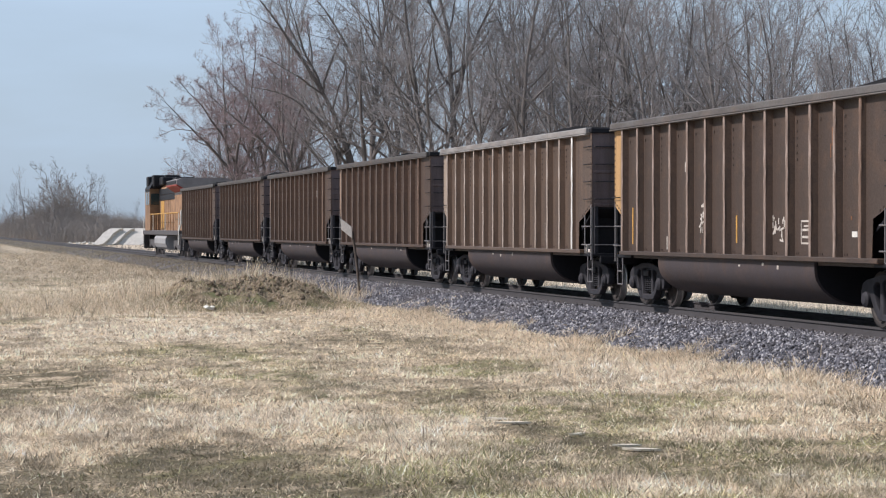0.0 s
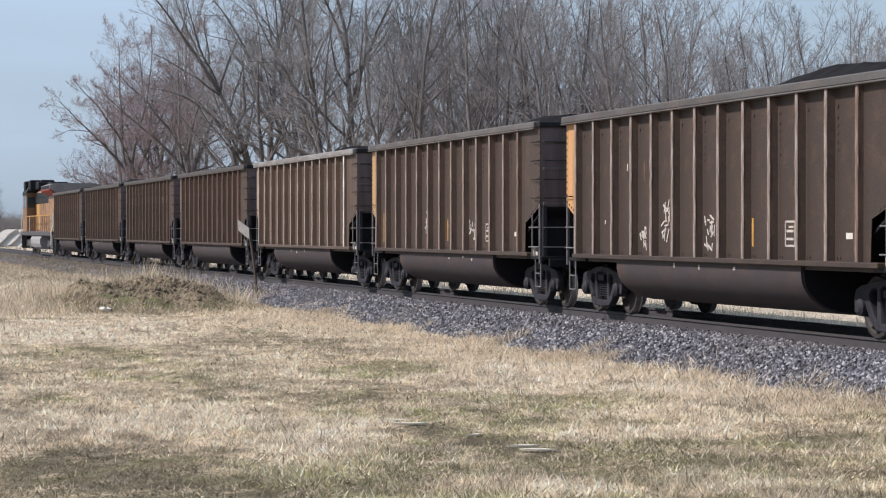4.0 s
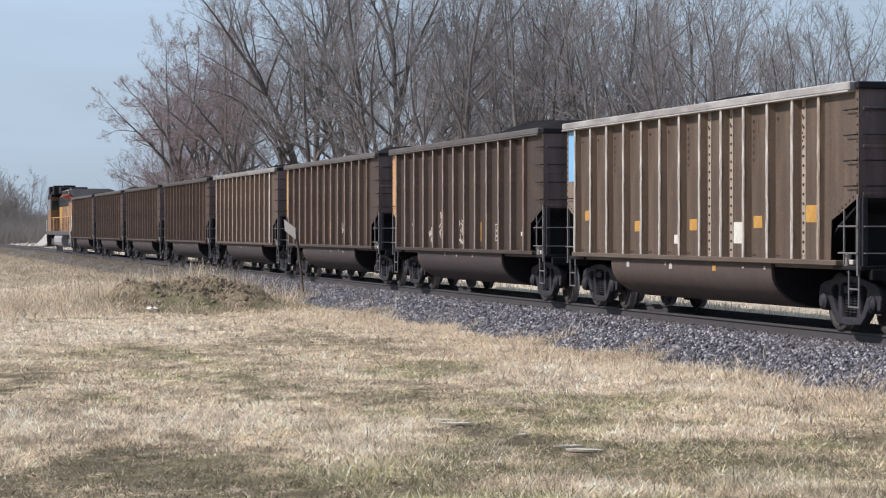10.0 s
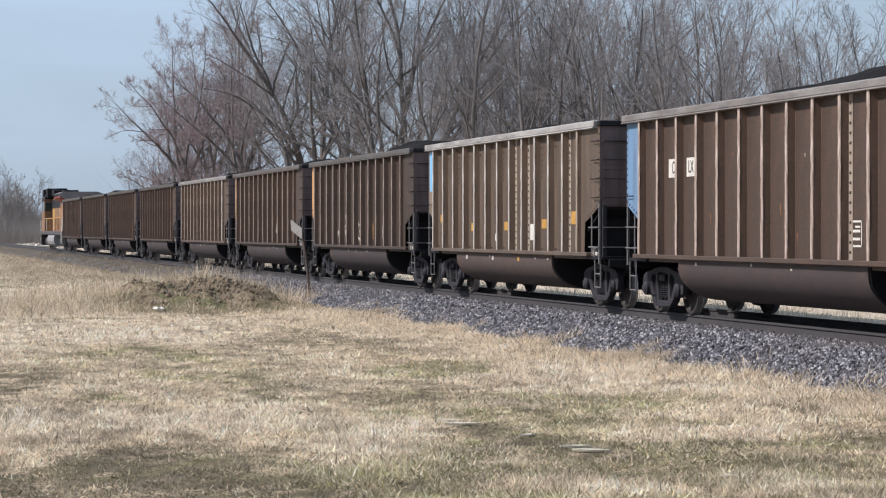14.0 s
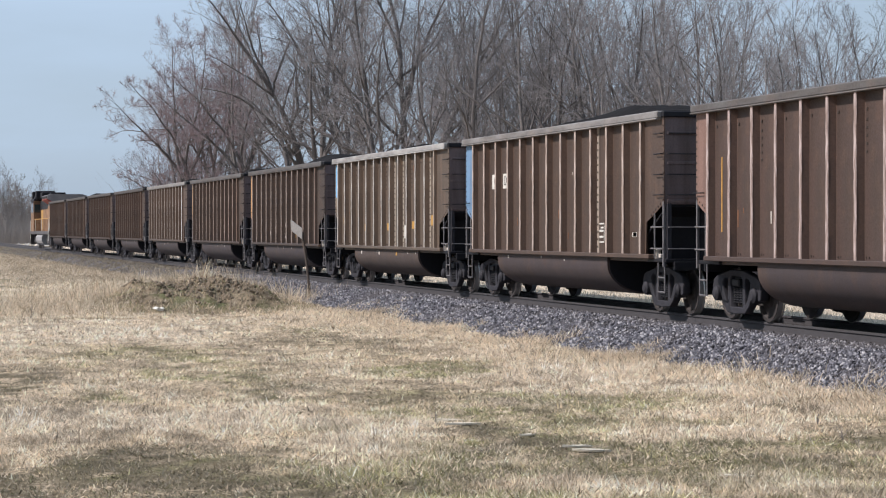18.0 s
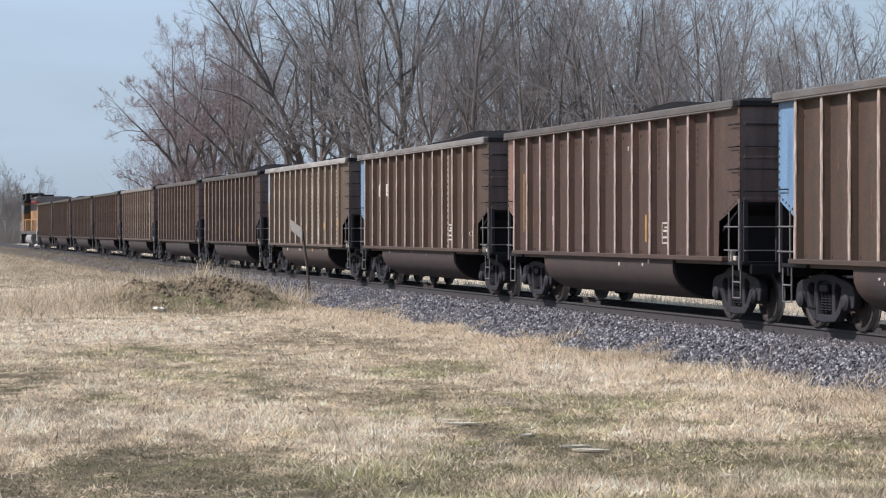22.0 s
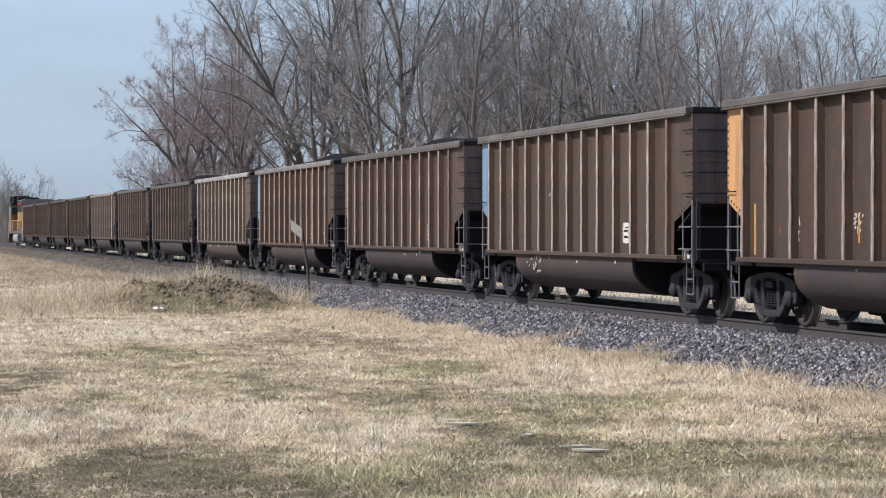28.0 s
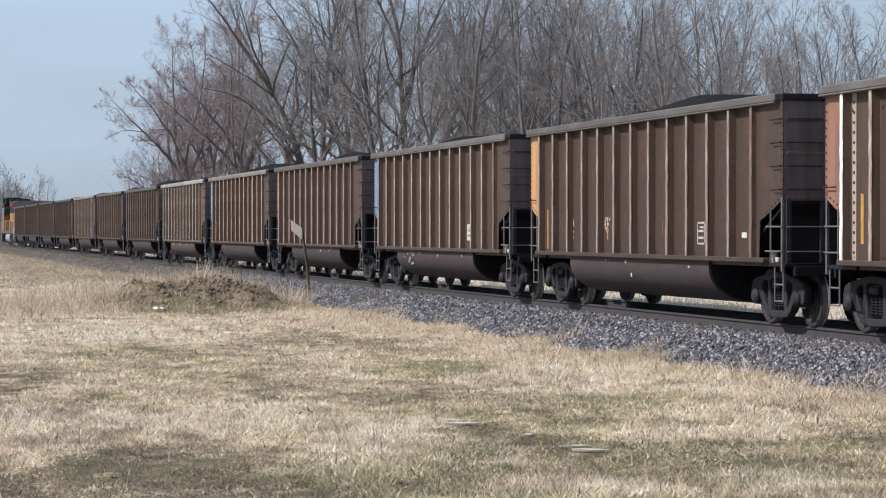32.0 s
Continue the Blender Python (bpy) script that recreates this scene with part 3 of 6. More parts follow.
def build_car():
    car = thing("coal_car", "brown coal car", "coal car", group="coal cars of the train")
    panel_meshes = {}
    for s in (-1, 1):
        for i in range(len(RIBS) - 1):
            y0, y1 = RIBS[i + 1], RIBS[i]
            if s not in panel_meshes:
                h = (RIBS[0] - RIBS[1]) / 2
                panel_meshes[s] = side_panel_form(-h, h, s).mesh("side_panel", PAINT)
            part("side_panel", panel_meshes[s], None, car, at=pose(0, (y0 + y1) / 2, 0))
        # end panels, cut away over the end platforms
        f_front = Form().prism([(RIBS[0], SILL0 + 0.05), (RIBS[0] + 0.10, SILL0 + 0.05), (RIBS[0] + 0.12, 1.80), (END, 2.08), (END, TOP - 0.10), (RIBS[0], TOP - 0.10)], "x", s * (CORNER - 0.012), s * CORNER)
        part("end_panel", f_front, PANEL_PAINT, car, "front corner panel")
        f_rear = Form().prism([(RIBS[-1], SILL0 + 0.05), (RIBS[-1], TOP - 0.10), (-REAR, TOP - 0.10), (-REAR, 2.08), (-6.46, 1.82), (-6.20, 1.74), (-6.16, SILL0 + 0.05)], "x", s * (CORNER - 0.012), s * CORNER)
        part("side_panel", f_rear, PAINT, car)
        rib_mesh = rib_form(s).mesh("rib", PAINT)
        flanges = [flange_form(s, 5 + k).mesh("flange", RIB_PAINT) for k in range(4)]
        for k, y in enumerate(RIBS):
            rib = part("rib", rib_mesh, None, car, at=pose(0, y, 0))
            part("flange", flanges[k * 7 % 4], None, rib)
        chord = Form().soft(min(s * (SKIN - 0.02), s * (SIDE + 0.02)), max(s * (SKIN - 0.02), s * (SIDE + 0.02)), -REAR + 0.12, END + 0.03, TOP - 0.135, TOP, 0.018)
        part("top_chord", chord, BEAM_PAINT, car)
        part("chord_lip", Form().soft(min(s * (SKIN + 0.02), s * (SIDE + 0.034)), max(s * (SKIN + 0.02), s * (SIDE + 0.034)), -REAR + 0.14, END + 0.02, TOP - 0.160, TOP - 0.134, 0.006), BEAM_PAINT, car, "lighter lower edge of the top chord")
        sill = Form().soft(min(s * (SKIN - 0.05), s * (SIDE + 0.005)), max(s * (SKIN - 0.05), s * (SIDE + 0.005)), -6.55, 6.70, SILL0, SILL1, 0.012)
        sill.soft(min(s * 1.30, s * (SKIN - 0.02)), max(s * 1.30, s * (SKIN - 0.02)), -6.6, 6.75, SILL0 - 0.06, SILL0 - 0.002, 0.006)
        part("side_sill", sill, BEAM_PAINT, car)
        tub = part("tub", tub_form(s), TUB, car, "round-bottomed hanging tub", smooth=True)
        for y0, y1 in ((-3.80, -3.775), (4.415, 4.44)):
            prof = [(1.46, SILL0), (1.46, 0.90)] + [(0.62 + 0.84 * math.cos(math.pi * i / 20), 0.90 - 0.57 * math.sin(math.pi * i / 20)) for i in range(1, 11)] + [(0.28, 0.33), (0.28, SILL0)]
            # black puts the shade on the tub ends into their colour
            part("tub_end", Form().prism([(s * x, z) for x, z in prof], "y", y0, y1), IRON, tub, "tub end plate with its shade painted black")
        # rivets along the end posts, seams beside the ribs
        riv = Form()
        for e in (-1, 1):
            for i in range(13):
                z = 2.15 + i * 0.125
                x, y = s * CORNER, e * (ENDS[e] - 0.045)
                riv.soft(min(x, x + s * 0.012), max(x, x + s * 0.012), y - 0.018, y + 0.018, z - 0.018, z + 0.018, 0.005)
        for y in (RIBS[2] - 0.16, RIBS[6] - 0.16, RIBS[9] - 0.16, RIBS[11] - 0.16):
            for i in range(5):
                x, z = s * SKIN, 2.75 + i * 0.12
                riv.soft(min(x, x + s * 0.012), max(x, x + s * 0.012), y - 0.028, y + 0.028, z - 0.022, z + 0.022, 0.005)
        # dark raised dots stand in for the tie holes high on each panel
        for y in RIBS[:-1]:
            x = s * SKIN
            riv.soft(min(x, x + s * 0.014), max(x, x + s * 0.014), y - 0.19, y - 0.13, 3.36, 3.41, 0.003)
        for e in (-1, 1):
            for i in range(6):
                x, y, z = s * CORNER, e * (ENDS[e] - 0.06 - i * 0.13), 2.13 - i * 0.052
                riv.soft(min(x, x + s * 0.012), max(x, x + s * 0.012), y - 0.018, y + 0.018, z - 0.018, z + 0.018, 0.005)
        for y in RIBS:
            for k in (0.14, 0.24):
                x, z = s * SKIN, SILL1 + 0.03
                riv.box(min(x, x + s * 0.010), max(x, x + s * 0.010), y - k - 0.015, y - k + 0.015, z, z + 0.03)
        tagged(part("rivets", riv, RIVET, car), kind="stuff")
        # ladders at both ends
        for e in (-1, 1):
            post = Form().soft(min(s * 1.47, s * 1.525), max(s * 1.47, s * 1.525), min(e * (ENDS[e] - 0.065), e * (ENDS[e] - 0.020)), max(e * (ENDS[e] - 0.065), e * (ENDS[e] - 0.020)), 0.90, 2.12, 0.008)
            part("corner_post", post, STEEL, car, "bare steel corner post")
            part("ladder_post", Form().rod((s * 1.52, e * (ENDS[e] - 0.500), 1.06), (s * 1.52, e * (ENDS[e] - 0.500), 1.90), 0.016, 6), STEEL, car)
            frame_post = Form().soft(min(s * 1.37, s * 1.46), max(s * 1.37, s * 1.46), min(e * (ENDS[e] - 0.040), e * (ENDS[e] + 0.020)), max(e * (ENDS[e] - 0.040), e * (ENDS[e] + 0.020)), 1.02, 2.08, 0.01)
            part("end_post", frame_post, FRAME_IRON, car, "dark grey end post")
            for z in (1.24, 1.64):
                part("ladder_rung", Form().rod((s * 1.535, e * (ENDS[e] - 0.680), z), (s * 1.535, e * ENDS[e], z), 0.014, 6), STEEL, car)
            for z in (2.24, 2.62, 3.00, 3.38):
                if e < 0 or z < 2.5:
                    g = Form()
                    grab(g, (s * CORNER, e * (ENDS[e] - 0.40), z), (s * CORNER, e * (ENDS[e] - 0.03), z), (s * 0.065, 0, 0))
                    part("grab_iron", g, IRON, car)
            for z in (1.24, 1.64, 2.24, 2.62, 3.00, 3.38):
                g = Form()
                grab(g, (s * 1.44, e * ENDS[e], z), (s * 0.86, e * ENDS[e], z), (0, e * 0.07, 0))
                part("grab_iron", g, STEEL if z < 2 else IRON, car)
            step = Form()
            step.rod((s * 1.47, e * (ENDS[e] - 0.080), 1.0), (s * 1.47, e * (ENDS[e] - 0.080), 0.42), 0.014, 6)
            step.rod((s * 1.47, e * (ENDS[e] - 0.440), 1.0), (s * 1.47, e * (ENDS[e] - 0.440), 0.42), 0.014, 6)
            step.rod((s * 1.47, e * (ENDS[e] - 0.080), 0.43), (s * 1.47, e * (ENDS[e] - 0.440), 0.43), 0.014, 6)
            step.rod((s * 1.47, e * (ENDS[e] - 0.080), 0.70), (s * 1.47, e * (ENDS[e] - 0.440), 0.70), 0.014, 6)
            part("step", step, STEEL, car, "hanging stirrup step")
            part("end_strut", Form().soft(min(s * 0.78, s * 0.86), max(s * 0.78, s * 0.86), min(e * (ENDS[e] - 0.050), e * (ENDS[e] + 0.010)), max(e * (ENDS[e] - 0.050), e * (ENDS[e] + 0.010)), 1.05, 2.06, 0.01), FRAME_IRON, car)
    for e in (-1, 1):
        wall = Form().soft(-1.5025, 1.5025, min(e * (ENDS[e] - 0.03), e * ENDS[e]), max(e * (ENDS[e] - 0.03), e * ENDS[e]), 2.06, TOP - 0.10, 0.008)
        part("end_wall", wall, PAINT, car)
        for z in (2.09, 2.80, 3.36):
            part("end_beam", Form().soft(-1.45, 1.45, min(e * ENDS[e], e * (ENDS[e] + 0.016)), max(e * ENDS[e], e * (ENDS[e] + 0.016)), z, z + 0.06, 0.006), PAINT, car)
        part("end_chord", Form().soft(-1.55, 1.55, min(e * (ENDS[e] - 0.10), e * (ENDS[e] + 0.06)), max(e * (ENDS[e] - 0.10), e * (ENDS[e] + 0.06)), TOP - 0.12, TOP - 0.01, 0.015), IRON, car)
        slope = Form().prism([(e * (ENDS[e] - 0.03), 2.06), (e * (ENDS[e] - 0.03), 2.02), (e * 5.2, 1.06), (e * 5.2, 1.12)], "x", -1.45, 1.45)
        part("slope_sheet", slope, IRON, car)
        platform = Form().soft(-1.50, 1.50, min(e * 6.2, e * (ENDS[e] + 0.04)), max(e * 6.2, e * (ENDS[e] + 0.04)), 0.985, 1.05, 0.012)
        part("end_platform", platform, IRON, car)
        # added black sheet that makes the open car end read as deep shade
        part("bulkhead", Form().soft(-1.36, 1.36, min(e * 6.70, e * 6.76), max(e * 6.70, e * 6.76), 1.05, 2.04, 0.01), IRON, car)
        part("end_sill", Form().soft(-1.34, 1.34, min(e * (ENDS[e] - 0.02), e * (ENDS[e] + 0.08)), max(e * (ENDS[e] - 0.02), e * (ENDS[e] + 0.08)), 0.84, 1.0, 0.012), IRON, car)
        cp = Form().soft(-0.11, 0.11, min(e * 7.3, e * 7.86), max(e * 7.3, e * 7.86), 0.78, 0.94, 0.02)
        cp.soft(-0.17, 0.15, min(e * 7.80, e * 8.14), max(e * 7.80, e * 8.14), 0.71, 1.01, 0.04)
        part("coupler", cp, FRAME_IRON, car)
        hose = Form()
        pts = [Vector((0.35, e * (7.38 + 0.65 * i / 6), 0.78 - 0.34 * math.sin(math.pi * 0.8 * i / 6))) for i in range(7)]
        hose.tube(pts, 0.02, 6)
        part("air_hose", hose, IRON, car)
        cyl = Form().turned([(-0.22, 0.0), (-0.22, 0.12), (0.22, 0.12), (0.22, 0.0)], 12, "y", (0.35, e * 6.6, 1.28))
        part("brake_cylinder", cyl, FRAME_IRON, car)
        add_truck(car, e * 6.17 + 0.32)
    for s in (-1, 1):
        valve = Form().turned([(-0.10, 0.0), (-0.10, 0.05), (-0.06, 0.065), (0.06, 0.065), (0.10, 0.05), (0.10, 0.0)], 10, "z", (s * 1.44, -6.62, 1.15))
        valve.soft(min(s * 1.40, s * 1.47), max(s * 1.40, s * 1.47), -6.86, -6.74, 1.06, 1.14, 0.012).rod((s * 1.44, -6.74, 1.12), (s * 1.44, -6.5, 1.20), 0.018, 6)
        part("brake_valve", valve, CHALK, car, "pale grey brake valve on the end platform")
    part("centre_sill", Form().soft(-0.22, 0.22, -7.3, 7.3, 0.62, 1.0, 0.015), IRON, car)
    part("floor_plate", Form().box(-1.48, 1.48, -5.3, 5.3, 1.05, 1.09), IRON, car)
    chain = Form()
    for i in range(14):
        chain.soft(-0.16, -0.12, -4.2 + 0.08 * i, -4.15 + 0.08 * i, 0.27, 0.33, 0.01)
    part("brake_rod", chain.rod((-0.14, -5.0, 0.34), (-0.14, 4.6, 0.34), 0.015, 6), IRON, car)
    return car


# body, ribs, top chord, rear rib, front panel, tub: real paint colours
DARK, BROWN, RED, TAUPE = (0.110, 0.064, 0.043), (0.122, 0.076, 0.056), (0.134, 0.084, 0.068), (0.200, 0.152, 0.112)
ORANGE, SLATE, PINK = (0.56, 0.30, 0.12), (0.14, 0.265, 0.43), (0.215, 0.125, 0.098)
TUB_A, TUB_B = (0.095, 0.082, 0.084), (0.105, 0.085, 0.082)
CARS = (
    (DARK, (0.14, 0.092, 0.065), (0.16, 0.13, 0.11), DARK, DARK, TUB_A, "dark brown coal car with rusty ribs"),
    (DARK, (0.13, 0.085, 0.060), (0.15, 0.12, 0.10), DARK, DARK, TUB_A, "dark brown coal car with dull ribs"),
    (DARK, (0.14, 0.090, 0.065), (0.15, 0.12, 0.10), DARK, (0.20, 0.13, 0.09), TUB_A, "dark brown coal car with grimy panels"),
    (DARK, (0.15, 0.095, 0.068), (0.16, 0.125, 0.105), DARK, (0.24, 0.16, 0.115), TUB_A, "dark brown coal car with rust-brown ribs"),
    ((0.155, 0.108, 0.080), (0.185, 0.138, 0.105), (0.33, 0.29, 0.26), (0.42, 0.385, 0.345), (0.30, 0.23, 0.18), TUB_A, "tan coal car with pale ribs and end post"),
    ((0.112, 0.075, 0.057), (0.160, 0.108, 0.080), (0.17, 0.14, 0.125), DARK, (0.46, 0.27, 0.11), TUB_A, "dark brown coal car with dull orange corner and graffiti"),
    ((0.112, 0.075, 0.058), (0.185, 0.132, 0.102), (0.17, 0.15, 0.14), BROWN, ORANGE, TUB_A, "brown coal car with orange corner panel and white graffiti"),
    (TAUPE, (0.255, 0.215, 0.175), (0.50, 0.47, 0.43), TAUPE, TAUPE, (0.150, 0.120, 0.098), "taupe coal car with pale ribs and light blue corner"),
    ((0.138, 0.088, 0.064), (0.25, 0.180, 0.138), (0.33, 0.29, 0.26), (0.24, 0.18, 0.145), SLATE, TUB_B, "brown coal car with blue corner and white lettered placards"),
    (RED, (0.235, 0.165, 0.135), (0.18, 0.15, 0.135), RED, PINK, TUB_B, "reddish brown coal car with pinkish corner panel"),
    ((0.138, 0.092, 0.068), (0.24, 0.175, 0.135), (0.20, 0.17, 0.155), BROWN, SLATE, TUB_B, "brown coal car with grey-blue corner panel"),
    ((0.118, 0.074, 0.055), (0.195, 0.138, 0.108), (0.17, 0.145, 0.13), BROWN, ORANGE, TUB_A, "brown coal car with bright orange corner panel"),
    ((0.132, 0.085, 0.062), (0.25, 0.19, 0.15), (0.20, 0.175, 0.16), BROWN, (0.29, 0.145, 0.10), TUB_B, "brown coal car with rust-red corner and white end post"),
)


def dress(car, row, shift=0.0, age=1.0):
    """Gives a copied car its own paint, and its ribs their own spacing."""
    body, rib, chord, post, panel, tub, label = row
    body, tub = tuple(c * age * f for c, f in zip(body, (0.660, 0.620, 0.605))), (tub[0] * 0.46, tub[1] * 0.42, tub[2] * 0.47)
    dull = 0.44 if label.startswith("dark") and "graffiti" not in label else 1.0
    rib = (rib[0] * 0.86 * dull, rib[1] * 0.88 * dull, rib[2] * 0.92 * dull)
    rib = tuple(c * (0.65 + 0.65 * age) for c in rib)
    chord = tuple((0.3 + 0.7 * age) * (sum(chord) / 3 * 0.55 + x * 0.30) * (0.7 if dull < 1 else 1) for x in chord)
    tagged(car, label)
    for o in car.children:
        n = o.name.split(".")[0]
        j = random.uniform(0.92, 1.08)
        if n in ("rib", "side_panel") and shift and abs(o.matrix_basis.translation.y) > 0.001:
            o.matrix_basis = Matrix.Translation((0, shift, 0)) @ o.matrix_basis
        # end walls and beams: purplish tone above the body colour, lifting their shade
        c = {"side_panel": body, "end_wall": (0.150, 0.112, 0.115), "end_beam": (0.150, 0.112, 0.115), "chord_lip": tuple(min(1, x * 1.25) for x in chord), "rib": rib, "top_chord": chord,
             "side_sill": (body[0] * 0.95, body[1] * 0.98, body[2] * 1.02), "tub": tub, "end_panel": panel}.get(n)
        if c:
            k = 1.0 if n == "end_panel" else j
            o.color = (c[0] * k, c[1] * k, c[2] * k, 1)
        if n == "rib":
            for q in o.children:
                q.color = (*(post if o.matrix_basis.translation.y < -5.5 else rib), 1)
            # webs coloured lighter than the body to lift their shaded faces
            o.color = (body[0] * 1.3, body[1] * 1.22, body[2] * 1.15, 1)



HEAPED = {7: (-4.2, 0.45), 9: (-1.4, 0.44), 10: (-1.6, 0.36), 11: (0.0, 0.34), 12: (0.0, 0.42)}      # where the heap is highest, and how high


def coal_form(n):
    """A long uneven heap, rounded across and falling off at the ends."""
    f, seed = Form(), n * 1.7
    nx, ny = 11, 61
    verts = []
    for j in range(ny):
        for i in range(nx):
            x, y = -1.46 + 2.92 * i / (nx - 1), -7.1 + 14.2 * j / (ny - 1)
            edge = min(1, (1.46 - abs(x)) / 0.9) ** 0.7 if abs(x) < 1.46 else 0
            fall = min(1, (7.1 - abs(y)) / 1.6)
            heap = (0.10 + (HEAPED[n][1] - 0.10) * math.exp(-((y - HEAPED[n][0]) / 3.6) ** 2) if n in HEAPED else 0.17 + 0.13 * math.sin(y * 0.45 + seed)) + 0.06 * math.sin(y * 1.3 + seed * 2)
            z = TOP - 0.12 + max(0.0, heap) * edge * fall + 0.05 * noise.noise((x * 3, y * 3, seed)) * edge
            verts.append((x, y, z))
    faces = [(j * nx + i, j * nx + i + 1, (j + 1) * nx + i + 1, (j + 1) * nx + i) for j in range(ny - 1) for i in range(nx - 1)]
    return f.add(verts, faces)


AGE = (0.80, 0.76, 0.78, 0.80, 0.95, 0.70, 0.56, 0.84, 0.78, 0.78, 0.74, 0.70, 0.78)     # how dark the grime has made each body
TRAIN_Y = 42.07       # middle of the twelfth car at the end of the clip
PITCH = 16.18
first = build_car()
COAL_CARS, LOADS = [], []
for n in range(1, 14):
    car = first if n == 1 else copy_thing(first, pose(0, 0, 0))
    dress(car, CARS[n - 1], {9: -0.17, 11: -0.10, 12: -0.10}.get(n, 0.0), AGE[n - 1])
    COAL_CARS.append((n, car))
    load = new("coal_load", coal_form(n).mesh("coal_load", COAL, False))
    tagged(load, "heaped black coal filling an open coal car", "coal", "coal loads of the train")
    LOADS.append((n, load))
def mark(car, y, z, w, h, mat, name="stencil", label="", x=SKIN, tilt=0.0):
    """A thin painted patch on the side that faces the field; y forward of the car's middle."""
    f = Form().prism([(-w / 2, -h / 2), (w / 2, -h / 2), (w / 2, h / 2), (-w / 2, h / 2)], "x", -0.004, 0.0)
    return part(name, f, mat, car, label, at=pose(-x, y, z, tilt))


def scrawl(car, y, z, w, h, seed, mat=CHALK, x=SKIN, name="graffiti"):
    """Unreadable strokes of spray paint."""
    r = random.Random(seed)
    f = Form()
    for i in range(17):
        a, b = r.uniform(-0.5, 0.5) * w, r.uniform(-0.5, 0.5) * h
        ang, ln, th = r.choice((0.2, 1.2, 1.5, 1.8, 2.7)) + r.uniform(-0.3, 0.3), r.uniform(0.12, 0.42) * h, 0.017
        c, s = math.cos(ang), math.sin(ang)
        quad = [(a - c * ln / 2 - s * th, b - s * ln / 2 + c * th), (a + c * ln / 2 - s * th, b + s * ln / 2 + c * th), (a + c * ln / 2 + s * th, b + s * ln / 2 - c * th), (a - c * ln / 2 + s * th, b - s * ln / 2 - c * th)]
        f.prism(quad, "x", -0.003 - 0.0006 * i, 0)
    return tagged(part(name, f, mat, car, "faded spray-painted scrawl", at=pose(-x - 0.001, y, z)), kind="stuff")


def lettering(car, text, y, z, size):
    cu = bpy.data.curves.new("letters", "FONT")
    cu.body, cu.size, cu.align_x, cu.align_y, cu.extrude = text, size, "CENTER", "CENTER", 0.001
    tmp = new("letters", cu)
    me = bpy.data.meshes.new_from_object(tmp)
    bpy.data.objects.remove(tmp)
    me.materials.clear()
    me.materials.append(INK)
    ob = part("lettering", me, None, car, "black stencilled letters", at=Matrix.Translation((-SKIN - 0.008, y, z)) @ Matrix(((0, 0, -1, 0), (-1, 0, 0, 0), (0, 1, 0, 0), (0, 0, 0, 1))))
    ob.scale = (0.8, 1.15, 1)


def load_box(car, mat=WHITE):
    """The small outlined data panel near the rear of each car."""
    f = Form()
    for y0, y1, z0, z1 in ((-0.19, 0.19, 0.17, 0.20), (-0.19, 0.19, -0.20, -0.17), (-0.19, -0.165, -0.20, 0.20), (0.165, 0.19, -0.20, 0.20), (-0.13, 0.13, 0.02, 0.06), (-0.13, 0.13, -0.10, -0.06), (-0.13, 0.05, 0.09, 0.12)):
        f.box(-0.004, 0, y0, y1, z0, z1)
    tagged(part("data_panel", f, mat, car, "outlined data panel with faded bars", at=pose(-SKIN, -3.3, 1.53)), kind="stuff")


def rivet_strip(car, y):
    ob = part("rivet_strip", Form().box(-0.010, 0, -0.07, 0.07, SILL1, TOP - 0.14), PANEL_PAINT, car, at=pose(-SKIN, y, 0))
    f = Form()
    for i in range(16):
        f.soft(-0.024, -0.009, -0.025, 0.025, SILL1 + 0.10 + i * 0.15, SILL1 + 0.14 + i * 0.15, 0.005)
    tagged(part("rivets", f, RIVET, ob), kind="stuff")
    return ob


BY = {n: c for n, c in COAL_CARS}
SKY_BLUE = simple("light blue panel paint", (0.17, 0.42, 0.70), 0.6, 0, 8, 0.25, 0.7)
FADED = simple("almost lost stencil paint", (0.17, 0.14, 0.115), 0.8, 0, 20, 0.4, 0.5)
LOST = simple("worn dark stencil paint", (0.085, 0.066, 0.052), 0.8, 0, 20, 0.4, 0.5)
RUST = simple("rust scab", (0.20, 0.09, 0.045), 0.85, 0, 18, 0.6, 0.5)
for n, c in COAL_CARS:
    if n != 8:
        load_box(c, FADED if n < 6 else CHALK if n in (6, 7, 10, 12) else WHITE)
    r = random.Random(n * 7)
    if n in (6, 7, 9, 12, 4):
        mark(c, -5.38, 1.50, 0.22, 0.09, WHITE, "placard", "small white placard")
    for i in range(7):      # scuffs and rust scabs on the panels
        mark(c, r.uniform(-5.6, 6.2), r.uniform(1.3, 3.4), r.uniform(0.02, 0.06), r.uniform(0.05, 0.35), r.choice((RUST, CHALK, RUST)), "scuff")
    for i in range(3):
        mark(c, r.uniform(-3.5, 3.6), r.uniform(0.92, 1.0), r.uniform(0.05, 0.10), r.uniform(0.03, 0.08), CHALK, "scuff", x=1.502)
scrawl(BY[6], 1.83, 1.80, 0.30, 0.50, 1)
scrawl(BY[6], -2.10, 1.58, 0.55, 0.42, 2)
mark(BY[6], 0.0, 1.58, 0.07, 0.50, YELLOW, "stripe")
mark(BY[6], 6.18, 1.65, 0.07, 0.75, YELLOW, "stripe")
scrawl(BY[7], 1.95, 1.72, 0.35, 0.62, 3)
scrawl(BY[7], -0.05, 1.55, 0.42, 0.55, 4)
scrawl(BY[7], 3.1, 1.45, 0.30, 0.35, 5)
mark(BY[7], -1.86, 1.55, 0.07, 0.45, YELLOW, "stripe")
